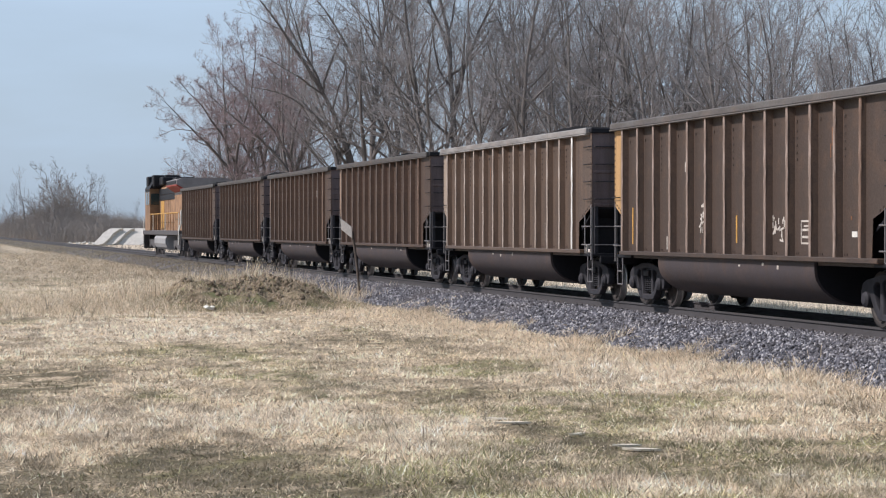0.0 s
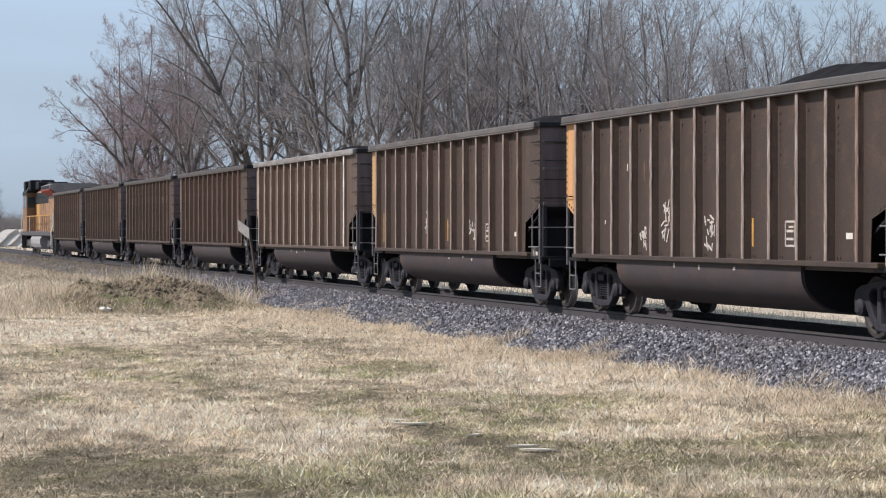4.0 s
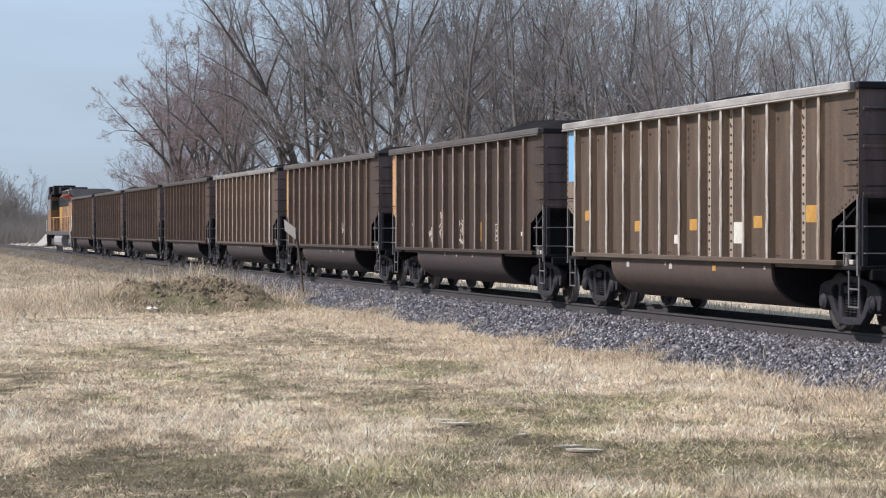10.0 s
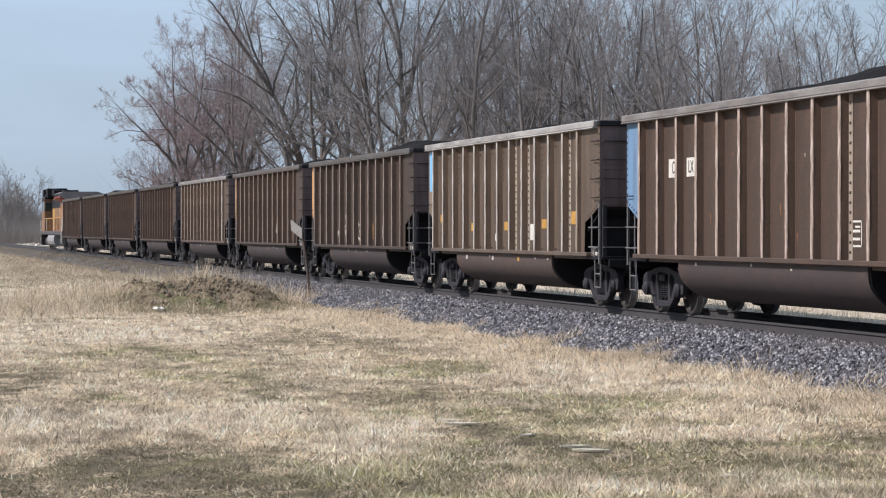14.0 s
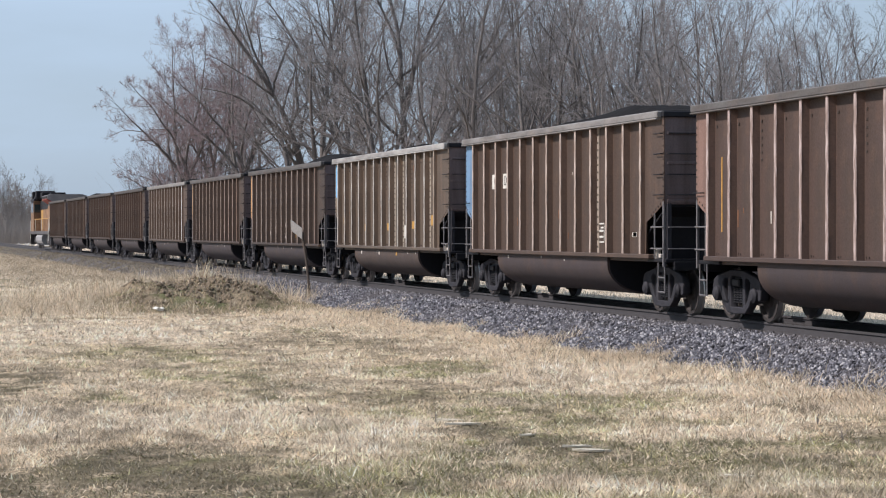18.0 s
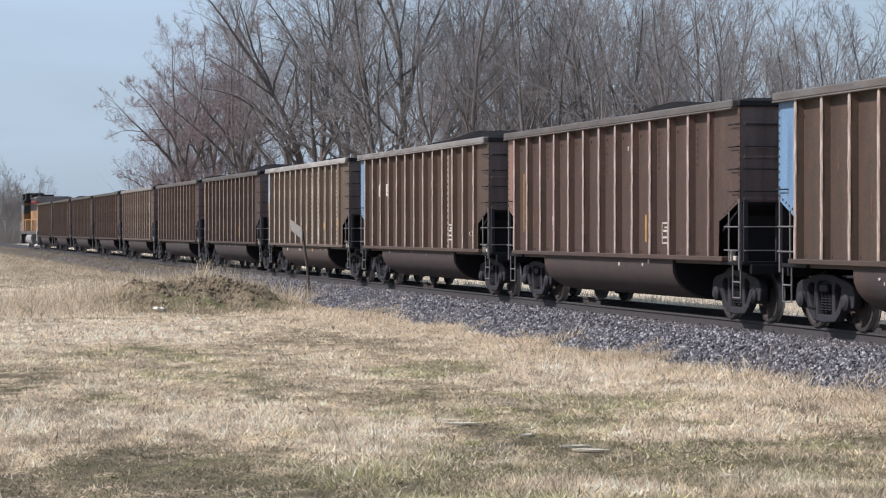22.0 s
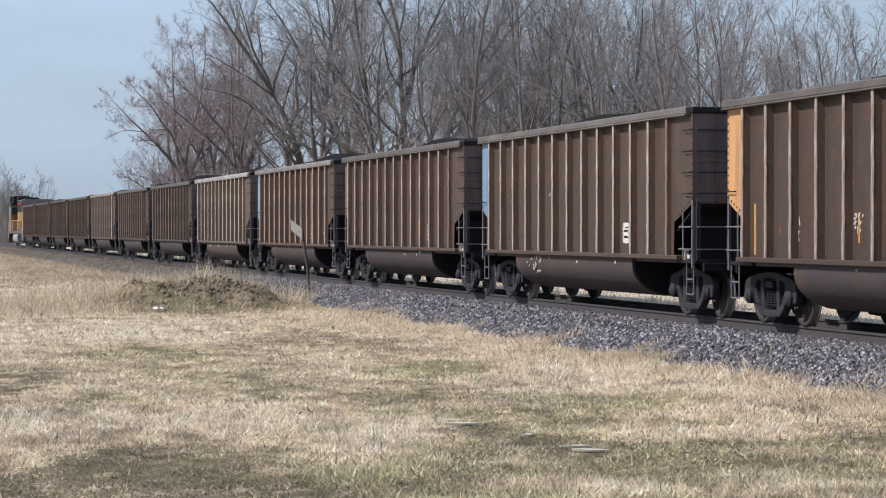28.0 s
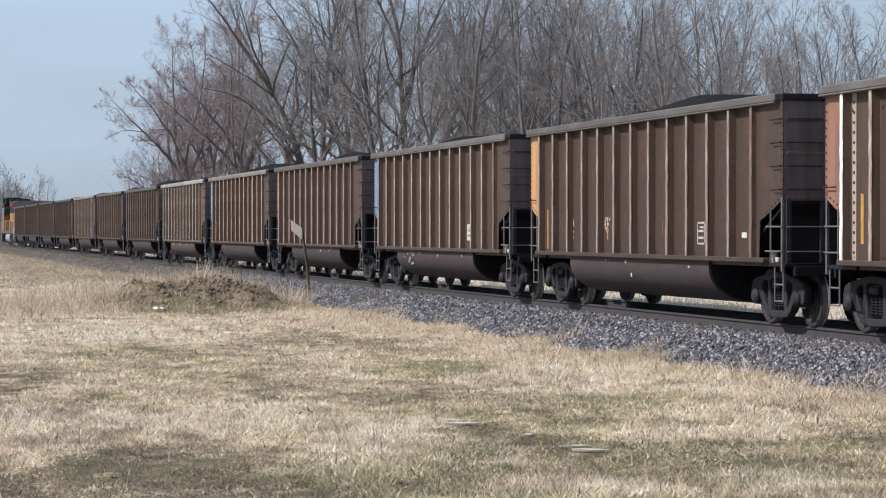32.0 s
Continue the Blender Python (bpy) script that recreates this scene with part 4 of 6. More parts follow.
mark(BY[8], 6.86, 3.10, 0.62, 1.02, SKY_BLUE, "blue_panel", "light blue painted patch on the corner", CORNER)
for y, z in ((6.02, 1.88), (2.92, 1.66), (-0.08, 1.68), (-3.12, 1.72)):
    mark(BY[8], y, z, 0.38, 0.20, YELLOW, "orange_square", "faded orange square")
mark(BY[8], -5.32, 1.84, 0.46, 0.27, YELLOW, "orange_square", "faded orange square")
mark(BY[8], -2.22, 1.54, 0.38, 0.36, WHITE, "placard", "white data placard")
mark(BY[8], 0.8, 1.42, 0.22, 0.16, WHITE, "placard", "small white placard")
for y in (4.65, 4.1, 3.95):
    for z in (2.72, 2.22):
        mark(BY[8], y, z, 0.07, 0.24, LOST, "stencil", "faded dark stencil bar")
for y in (-0.91, -1.94, -5.04):
    rivet_strip(BY[8], y).color = (0.36, 0.31, 0.25, 1)
rivet_strip(BY[9], -3.10).color = (0.34, 0.28, 0.23, 1)
for y in (3.4, 1.0, -1.2):
    mark(BY[8], y, 0.93, 0.16, 0.10, YELLOW if y < 0 else CHALK, "placard", "small stencil on the tub", x=1.502)
mark(BY[9], 4.80, 2.72, 0.44, 0.34, WHITE, "placard", "white placard")
mark(BY[9], 3.82, 2.72, 0.50, 0.34, WHITE, "placard", "white placard")
lettering(BY[9], "C", 4.76, 2.72, 0.28)
lettering(BY[9], "LX", 3.84, 2.72, 0.28)
mark(BY[9], -0.86, 2.30, 0.05, 1.2, YELLOW, "stripe")
mark(BY[9], -5.35, 1.50, 0.25, 0.08, WHITE, "placard")
mark(BY[10], -2.2, 1.62, 0.08, 0.52, YELLOW, "stripe")
mark(BY[10], 6.15, 2.2, 0.05, 1.3, YELLOW, "stripe")
scrawl(BY[11], 2.9, 0.84, 1.3, 0.34, 8, CHALK, 1.502, "tub_scrawl")
mark(BY[11], -3.3, 1.53, 0.30, 0.34, WHITE, "placard", "white data placard")
mark(BY[12], 6.15, 1.60, 0.08, 0.85, YELLOW, "stripe")
mark(BY[12], 2.0, 1.62, 0.06, 0.45, YELLOW, "stripe")
scrawl(BY[12], 2.0, 1.70, 0.32, 0.26, 9)
scrawl(BY[12], 4.4, 1.55, 0.30, 0.40, 10)
mark(BY[12], 0.5, 0.72, 0.07, 0.07, WHITE, "placard", x=1.475)
for o in BY[13].children:
    if o.name.startswith("rib") and abs(o.matrix_basis.translation.y - 6.54) < 0.02 and o.children:
        o.children[0].color = (0.62, 0.58, 0.52, 1)
rivet_strip(BY[13], 6.32).color = (0.42, 0.36, 0.30, 1)
mark(BY[13], 6.05, 1.75, 0.10, 0.75, YELLOW, "stripe")

# ------------------------------------------------------------------ the engine at the head of the train
TANK = simple("dusty grey tank paint", (0.30, 0.295, 0.30), 0.6, 0.0, 3, 0.4, 0.6)


def build_engine():
    e = thing("locomotive", "faded yellow and grey diesel locomotive with flared radiators", "locomotive")
    part("frame", Form().soft(-1.52, 1.52, -10.3, 10.3, 1.22, 1.50, 0.03), LOCO_GREY, e)
    part("hood", Form().prism([(-0.90, 1.5), (0.90, 1.5), (0.90, 4.05), (0.70, 4.30), (-0.70, 4.30), (-0.90, 4.05)], "y", -4.6, 5.8), LOCO_YELLOW, e, "yellow engine hood")
    part("rear_hood", Form().prism([(-1.10, 1.5), (1.10, 1.5), (1.10, 3.55), (-1.10, 3.55)], "y", -9.7, -4.6), LOCO_YELLOW, e)
    RAD_GREY = simple("sun-faded grey roof paint", (0.24, 0.215, 0.21), 0.55, 0.0, 2.5, 0.5, 0.5)
    rad = part("radiator", Form().prism([(-1.10, 3.56), (1.10, 3.56), (1.12, 3.86), (1.58, 4.10), (1.58, 4.34), (1.20, 4.46), (-1.20, 4.46), (-1.58, 4.34), (-1.58, 4.10), (-1.12, 3.86)], "y", -9.9, -4.6), RAD_GREY, e, "flared grey radiator section")
    for s in (-1, 1):
        part("grille", Form().soft(min(s * 1.565, s * 1.605), max(s * 1.565, s * 1.605), -9.6, -4.9, 4.12, 4.32, 0.01), IRON, rad)
        part("stripe", Form().prism([(s * 1.125, 3.70), (s * 1.59, 4.02), (s * 1.60, 4.09), (s * 1.125, 3.84)], "y", -9.88, -4.62), LOCO_RED, e, "red stripe")
        for i in range(8):
            part("hood_door", Form().soft(min(s * 0.895, s * 0.92), max(s * 0.895, s * 0.92), -4.4 + i * 1.25, -3.3 + i * 1.25, 1.7, 3.6, 0.01), LOCO_YELLOW, e)
        part("vent_band", Form().soft(min(s * 0.89, s * 0.95), max(s * 0.89, s * 0.95), -4.2, 5.6, 3.70, 4.06, 0.01), IRON, e)
        for i in range(15):
            y = -10.0 + i * 1.42
            if y < 5.9:
                part("stanchion", Form().rod((s * 1.48, y, 1.5), (s * 1.48, y, 2.50), 0.025, 6), WHITE if i % 5 == 0 else LOCO_YELLOW, e)
        part("handrail", Form().rod((s * 1.48, -10.0, 2.50), (s * 1.48, 5.9, 2.50), 0.034, 6), YELLOW, e, "worn yellow handrail")
        part("end_handrail", Form().tube([(s * 1.50, -10.25, 0.7), (s * 1.50, -10.25, 1.5), (s * 1.38, -10.25, 1.9), (s * 1.38, -10.25, 2.6), (s * 0.9, -10.25, 2.6)], 0.05, 6), WHITE, e, "white end handrail")
        part("end_handrail", Form().rod((s * 1.48, 10.2, 0.7), (s * 1.48, 10.2, 2.4), 0.03, 6), WHITE, e)
        for end in (-1, 1):
            st = Form()
            for z in (0.45, 0.75, 1.05):
                st.soft(min(s * 1.15, s * 1.52), max(s * 1.15, s * 1.52), min(end * 9.75, end * 10.25), max(end * 9.75, end * 10.25), z, z + 0.04, 0.01)
            st.soft(min(s * 1.13, s * 1.16), max(s * 1.13, s * 1.16), min(end * 9.7, end * 10.28), max(end * 9.7, end * 10.28), 0.42, 1.24, 0.01)
            part("steps", st, LOCO_GREY, e)
    part("roof", Form().soft(-0.72, 0.72, -4.6, 5.8, 4.28, 4.42, 0.03), LOCO_GREY, e)
    part("exhaust", Form().soft(-0.45, 0.45, 0.6, 2.6, 4.42, 4.72, 0.04), IRON, e)
    part("brake_box", Form().soft(-1.0, 1.0, 3.2, 5.7, 4.30, 4.80, 0.05), IRON, e)
    cab = part("cab", Form().prism([(-1.52, 1.5), (1.52, 1.5), (1.52, 4.1), (1.20, 4.62), (-1.20, 4.62), (-1.52, 4.1)], "y", 5.8, 8.8), LOCO_YELLOW, e)
    part("cab_roof", Form().prism([(-1.54, 4.1), (1.54, 4.1), (1.22, 4.68), (-1.22, 4.68)], "y", 5.75, 8.9), IRON, e, "dark blue-black cab roof")
    part("roof_box", Form().soft(-1.35, -0.5, 5.2, 6.4, 4.2, 4.95, 0.05), IRON, e, "black roof equipment box")
    part("roof_box", Form().soft(-1.5, -0.9, 7.2, 8.3, 4.3, 4.9, 0.05), IRON, e, "black roof equipment box")
    part("cab_band", Form().soft(-1.53, -1.505, 5.82, 8.78, 3.92, 4.08, 0.008), IRON, e, "black band below the roof")
    part("hood_band", Form().soft(-0.96, -0.90, -4.4, 5.6, 3.35, 3.68, 0.01), IRON, e, "black band along the hood")
    part("side_door", Form().soft(-0.945, -0.915, 2.9, 4.6, 1.62, 3.3, 0.01), YELLOW, e, "bright yellow hood door")
    part("horn_rack", Form().soft(-0.7, 0.2, 4.4, 5.2, 4.4, 4.95, 0.05), IRON, e)
    part("antenna_box", Form().soft(-0.35, 0.35, 6.6, 7.4, 4.68, 4.84, 0.03), IRON, e)
    for s in (-1, 1):
        for y in (6.2, 7.4):
            part("window", Form().soft(min(s * 1.51, s * 1.535), max(s * 1.51, s * 1.535), y, y + 0.95, 3.1, 3.9, 0.01), GLASS, cab, "dark cab window")
    for s in (-1, 1):
        part("window", Form().soft(min(s * 0.95, s * 1.45), max(s * 0.95, s * 1.45), 5.78, 5.81, 3.1, 3.8, 0.01), GLASS, cab)
    part("nose", Form().prism([(-0.95, 1.5), (0.95, 1.5), (0.95, 2.7), (0.75, 2.95), (-0.75, 2.95), (-0.95, 2.7)], "y", 8.8, 10.2), LOCO_YELLOW, e)
    part("fuel_tank", Form().prism([(-1.42, 1.20), (-1.52, 1.02), (-1.52, 0.72), (-1.42, 0.50), (-1.22, 0.36), (1.22, 0.36), (1.42, 0.50), (1.52, 0.72), (1.52, 1.02), (1.42, 1.20)], "y", -3.4, 3.0), TANK, e, "dusty pale grey fuel tank")
    for end in (-1, 1):
        part("coupler", Form().soft(-0.15, 0.15, min(end * 10.3, end * 11.1), max(end * 10.3, end * 11.1), 0.75, 0.98, 0.03), FRAME_IRON, e)
        part("pilot", Form().soft(-1.45, 1.45, min(end * 10.2, end * 10.4), max(end * 10.2, end * 10.4), 0.35, 1.3, 0.03), LOCO_GREY, e)
        for s in (-1, 1):
            fr = Form().prism([(-2.5, 0.95), (2.5, 0.95), (2.6, 0.60), (2.1, 0.40), (1.4, 0.62), (0.5, 0.40), (-0.5, 0.40), (-1.4, 0.62), (-2.1, 0.40), (-2.6, 0.60)], "x", s * 0.95, s * 1.15)
            part("bogie_frame", fr, LOCO_GREY, e, at=pose(0, end * 6.9, 0))
        for k in (-1.85, 0, 1.85):
            add_wheelset(e, end * 6.9 + k)
    return e


ENGINES = [(1 - (8.09 + 11.15) / PITCH, build_engine())]

# ------------------------------------------------------------------ sign, mound, litter, slabs
def spot(bearing, dist):
    """A place in the field, by degrees from the track's way and metres from the eye."""
    return dist * math.sin(radians(bearing)), dist * math.cos(radians(bearing))


def build_sign():
    x, y = spot(10.82, 70.0)
    s = thing("track_sign", "leaning rusty post with a tilted grey sign plate", "sign", pose(x, y, float(ballast_z(x)) - 0.12, 0, 0, -10.8))
    foot, top = Vector((0, 0, 0)), Vector((-0.235, 0.05, 2.10))
    f = Form().rod(foot, foot.lerp(top, 0.5) + Vector((0.025, 0, 0)), 0.040, 8).rod(foot.lerp(top, 0.5) + Vector((0.025, 0, 0)), top, 0.040, 8)
    part("post", f, POST, s)
    part("sign_plate", Form().prism([(-0.32, 0.36), (0.19, 0.10), (0.21, -0.24), (-0.28, 0.03)], "y", -0.015, 0.015), SIGN, s, "bare grey plate", at=pose(top.x - 0.14, 0.0, top.z + 0.03, 0, 0, -48))
    for z in (-0.08, 0.10):
        part("bolt", Form().turned([(-0.03, 0), (-0.03, 0.018), (0.03, 0.018), (0.03, 0)], 8, "y", (top.x - 0.03, 0, top.z + z)), IRON, s)


build_sign()

MX, MY = spot(8.0, 66.0)


def mound_z(x, y):
    u, v = (x - MX) / 3.0, (y - MY) / 4.6
    r = np.sqrt(u * u + v * v)
    edge_in = np.clip(1.1 - r + 0.22 * grain(x, y, 1.1, 21), 0, 1)
    return np.minimum(0.85 * np.clip(1 - r * r, 0, 1), 0.50 + 0.22 * grain(x, y, 1.3, 2) + 0.05 * u) * np.clip(edge_in * 2, 0, 1) + (0.24 * grain(x, y, 0.55, 8) + 0.17 * grain(x, y, 0.22, 9)) * np.clip(1.05 - r, 0, 0.6)


mxs, mys = np.linspace(MX - 3.1, MX + 3.1, 70), np.linspace(MY - 5.2, MY + 5.2, 90)
MGX, MGY = np.meshgrid(mxs, mys)
mi = np.arange(70 * 90).reshape(90, 70)
mf = np.stack([mi[:-1, :-1], mi[:-1, 1:], mi[1:, 1:], mi[1:, :-1]], 2).reshape(-1, 4)
mz = mound_z(MGX, MGY) + ground_z(MGX, MGY)
mz = np.where(((MGX - MX) / 3.0) ** 2 + ((MGY - MY) / 4.6) ** 2 > 1.0, mz - 0.08, mz)
mound = new("earth_mound", array_mesh("earth_mound", np.stack([MGX.ravel(), MGY.ravel(), mz.ravel()], 1), mf, MOUND))
tagged(mound, "low mound of turned brown earth with weeds", "mound", kind="structure")

CLODS = simple("dark earth clods", (0.19, 0.145, 0.10), 0.95, 0, 12, 0.5, 0.5)


def lumps(name, count, place, size, mat, label, category, seed):
    """Uneven lumps lying on a surface, as one heap of stuff."""
    r = np.random.default_rng(seed)
    p = place(r, count)
    unit = np.array([(1, 0, 0), (0, 1, 0), (-1, 0, 0), (0, -1, 0), (0, 0, 1), (0, 0, -1)], float)
    v = unit[None] * (size * r.uniform(0.4, 1.6, (count, 6, 1))) + r.normal(0, 0.15 * size, (count, 6, 3)) + p[:, None]
    f = np.array([(0, 1, 4), (1, 2, 4), (2, 3, 4), (3, 0, 4), (1, 0, 5), (2, 1, 5), (3, 2, 5), (0, 3, 5)])
    ob = new(name, array_mesh(name, v.reshape(-1, 3), (f[None] + 6 * np.arange(count)[:, None, None]).reshape(-1, 3), mat))
    return tagged(ob, label, category, kind="stuff")


def on_mound(r, n):
    x, y = MX + r.normal(0.2, 1.0, n), MY + r.normal(-0.6, 1.6, n)
    return np.stack([x, y, mound_z(x, y) + ground_z(x, y)], 1)


lumps("earth_clods", 900, on_mound, 0.075, CLODS, "dark brown earth clods on the mound", "soil", 3)

lx, ly = spot(14.1 - 7.02, 61.6)
paper = thing("litter", "crumpled white scrap lying in the grass", "litter", pose(lx, ly, 0.08, 8, 12, 30))
part("scrap", Form().prism([(-0.14, 0.0), (-0.05, 0.07), (0.06, 0.05), (0.14, 0.09), (0.12, 0.0), (0.0, -0.02)], "y", -0.08, 0.08), WHITE, paper)
for i, (px, d, rot, ln) in enumerate(((14.62, 25.6, 12, 0.34), (14.30, 26.3, -20, 0.22), (17.45, 22.9, 5, 0.22), (17.80, 22.6, -12, 0.28), (16.2, 24.6, 30, 0.16), (21.4, 20.3, -20, 0.22))):
    x, y = spot(px, d)
    w = thing("splintered_board", "bleached piece of splintered board lying in the grass", "wood scrap", pose(x, y, 0.022 + float(ground_z(x, y)), 5, 2, rot), group="wood scraps in the grass")
    part("board", Form().prism([(-ln / 2, -0.02), (-ln * 0.1, -0.035), (ln / 2 - 0.05, -0.02), (ln / 2 + 0.04, 0.0), (ln * 0.2, 0.03), (-ln / 2 + 0.10, 0.02), (-ln / 2 - 0.06, 0.005)], "z", -0.01, 0.01), DEBRIS, w)

def build_slabs():
    """Precast concrete pieces leaning in a row beyond the far side of the track."""
    lead = [(0, 0), (0.6, 0.25), (1.1, 0.95), (1.5, 1.75), (2.1, 2.35), (2.5, 2.5)]
    for i, x0 in enumerate((20.2, 21.6, 23.0)):
        s = thing("concrete_slab", "pale weathered precast concrete piece with a curved edge", "concrete block", pose(x0, 278.0, 0.3, -38, 0, -22), group="stacked concrete pieces")
        back = [(a + 1.36, b) for a, b in lead] if i < 2 else [(3.9, 0.0), (3.9, 2.5)]
        part("shell", Form().prism(lead + [(a - 0.07, b) for a, b in back[::-1]], "y", 0.0, 0.5), CONCRETE, s)
    b = thing("concrete_block", "pale upright concrete block beside the leaning pieces", "concrete block", pose(27.35, 277.6, 0.3), group="stacked concrete pieces")
    part("block", Form().soft(0, 1.9, 0, 2.4, 0, 2.0, 0.06), CONCRETE, b)

    def heap(r, n):
        return np.stack([r.normal(19.6, 0.9, n), 277 + r.uniform(0, 2, n), 0.3 + r.uniform(0, 0.3, n)], 1)
    lumps("concrete_rubble", 26, heap, 0.15, CONCRETE, "broken pale concrete chunks beside the track", "rubble", 9)


build_slabs()


# ------------------------------------------------------------------ trees
def tubes(segs, sides):
    """Tapered tubes, one for each row of start, end and two radii."""
    a, b, r0, r1 = segs[:, 0:3], segs[:, 3:6], segs[:, 6:7], segs[:, 7:8]
    w = b - a
    w /= np.maximum(np.linalg.norm(w, axis=1, keepdims=True), 1e-6)
    ref = np.where(np.abs(w[:, 2:3]) > 0.9, np.array([[1.0, 0, 0]]), np.array([[0, 0, 1.0]]))
    u = np.cross(w, ref)
    u /= np.linalg.norm(u, axis=1, keepdims=True)
    v = np.cross(w, u)
    n = len(segs)
    vs = np.empty((n, 2 * sides, 3))
    for i in range(sides):
        c, s = math.cos(2 * math.pi * i / sides), math.sin(2 * math.pi * i / sides)
        vs[:, i] = a + (u * c + v * s) * r0
        vs[:, sides + i] = b + (u * c + v * s) * r1
    f = np.array([(i, (i + 1) % sides, sides + (i + 1) % sides, sides + i) for i in range(sides)])
    return vs.reshape(-1, 3), (f[None] + 2 * sides * np.arange(n)[:, None, None]).reshape(-1, 4)


def ribbons(segs):
    """The finest twigs: slim slips, each turned its own way."""
    a, b, r0, r1 = segs[:, 0:3], segs[:, 3:6], segs[:, 6:7], segs[:, 7:8]
    w = b - a
    w /= np.maximum(np.linalg.norm(w, axis=1, keepdims=True), 1e-6)
    u = np.cross(w, np.random.default_rng(len(segs)).normal(0, 1, a.shape))
    u /= np.maximum(np.linalg.norm(u, axis=1, keepdims=True), 1e-6)
    n = len(segs)
    vs = np.stack([a - u * r0, a + u * r0, b], 1)
    return vs.reshape(-1, 3), np.array([[0, 1, 2]]) + 3 * np.arange(n)[:, None]


def trace(r, p, d, length, seg, wander, up, bend=0.0, side=0.0):
    """A wandering line of points. bend: degrees by which it turns down to a side, named by side's angle."""
    pts, ways = [p.copy()], [d.copy()]
    out = Vector((math.cos(side), math.sin(side), 0))
    for i in range(seg):
        tilt = math.atan2(d.dot(out), d.z) + radians(bend) / seg
        if bend:
            d = (out * math.sin(tilt) + Vector((0, 0, math.cos(tilt))) + (d - out * d.dot(out) - Vector((0, 0, d.z)))).normalized()
        d = (d + Vector((r.gauss(0, wander), r.gauss(0, wander), r.gauss(0, wander) * 0.6 + up))).normalized()
        p = p + d * (length / seg)
        pts.append(p.copy())
        ways.append(d.copy())
    return pts, ways


def grow(r, height, rad, plan, lean=(0, 0), stems=1, limbs=()):
    """Branches by levels. plan: for each level (segments, wander, children, first, angle, length share, up).
    limbs: main limbs of a tree of known habit: (parent limb or metres from the middle, share of the parent's length, tilt, length, radius, bend), tilt and bend towards -x."""
    wood, twig, fine = [], [], []
    stack, mains = [], []
    for k in range(0 if limbs else stems):
        a = r.uniform(0, 6.28) if stems != 3 else math.pi * k + r.uniform(-0.7, 0.7)
        spread = 0.0 if stems == 1 else r.uniform(0.1, 0.75) if stems > 3 else 0.16 + 0.10 * k
        d = Vector((lean[0] + math.cos(a) * spread, lean[1] + math.sin(a) * spread, 1)).normalized()
        stack.append((Vector((0, 0, -0.2)), d, height * (1 if stems == 1 else r.uniform(0.6, 1.05)), rad, 0, None))
    for parent, f, tilt, length, r0, bend in limbs:
        if f is None:
            p = Vector((parent, r.uniform(-0.4, 0.4), -0.2))
        else:
            pts = mains[parent][0]
            i = int(f * (len(pts) - 1))
            p = pts[i].lerp(pts[i + 1], f * (len(pts) - 1) - i)
        d = Vector((-math.sin(radians(tilt)), r.uniform(-0.12, 0.12), math.cos(radians(tilt)))).normalized()
        line = trace(r, p, d, length, 14, 0.085, 0.0, bend, math.pi)
        mains.append(line)
        stack.append((p, d, length, r0, 0, line))
    while stack:
        p, d, length, r0, lv, line = stack.pop()
        seg, wander, kids, first_kid, angle, share, up = plan[lv]
        pts, ways = line or trace(r, p, d, length, seg, wander, up)
        seg = len(pts) - 1
        if line:
            kids = max(5, int(length * (1.0 if length < 18 else 0.5)))
        tip = 0.10 if lv == 0 else 0.20 if lv == 1 else 0.4
        for i in range(seg):
            ra, rb = r0 * (1 - (1 - tip) * i / seg), r0 * (1 - (1 - tip) * (i + 1) / seg)
            (wood if lv < 2 else twig if lv < 3 else fine).append((*pts[i], *pts[i + 1], max(ra, 0.0145 if lv < 3 else 0.0095), max(rb, 0.010 if lv < 3 else 0.007)))
        if lv + 1 < len(plan):
            for c in range(kids):
                f = first_kid + (1 - first_kid) * (c + r.random()) / kids
                f = min(f, 0.98)
                i = min(int(f * seg), seg - 1)
                q = pts[i].lerp(pts[i + 1], f * seg - i)
                w = ways[i + 1]
                side = w.orthogonal().normalized()
                side.rotate(Matrix.Rotation(r.uniform(0, 6.28), 3, w))
                ang = radians(angle * r.uniform(0.65, 1.3))
                nd = (w * math.cos(ang) + side * math.sin(ang)).normalized()
                rr = r0 * (1 - (1 - tip) * f)
                stack.append((q, nd, length * share * (1.15 - 0.65 * f) * r.uniform(0.6, 1.25), max(rr * r.uniform(0.38, 0.62), 0.010), lv + 1, None))
    return np.array(wood), np.array(twig), np.array(fine)


BIG = [(12, 0.07, 14, 0.24, 42, 0.50, 0.02), (7, 0.13, 8, 0.18, 42, 0.44, 0.07), (5, 0.17, 7, 0.15, 44, 0.50, 0.05), (3, 0.22, 5, 0.05, 38, 0.80, 0.02), (2, 0.22, 0, 0, 0, 0, 0.01)]
LIMBED = [(14, 0.05, 10, 0.22, 46, 0.36, 0.02), (7, 0.17, 7, 0.15, 46, 0.46, 0.05), (5, 0.17, 7, 0.12, 44, 0.52, 0.06), (4, 0.22, 4, 0.02, 34, 1.05, 0.03), (3, 0.22, 0, 0, 0, 0, 0.01)]
FAN = [(11, 0.08, 10, 0.22, 42, 0.46, 0.03), (7, 0.15, 8, 0.15, 46, 0.46, 0.04), (5, 0.18, 7, 0.12, 44, 0.50, 0.05), (3, 0.22, 5, 0.05, 38, 0.80, 0.02), (2, 0.22, 0, 0, 0, 0, 0.01)]
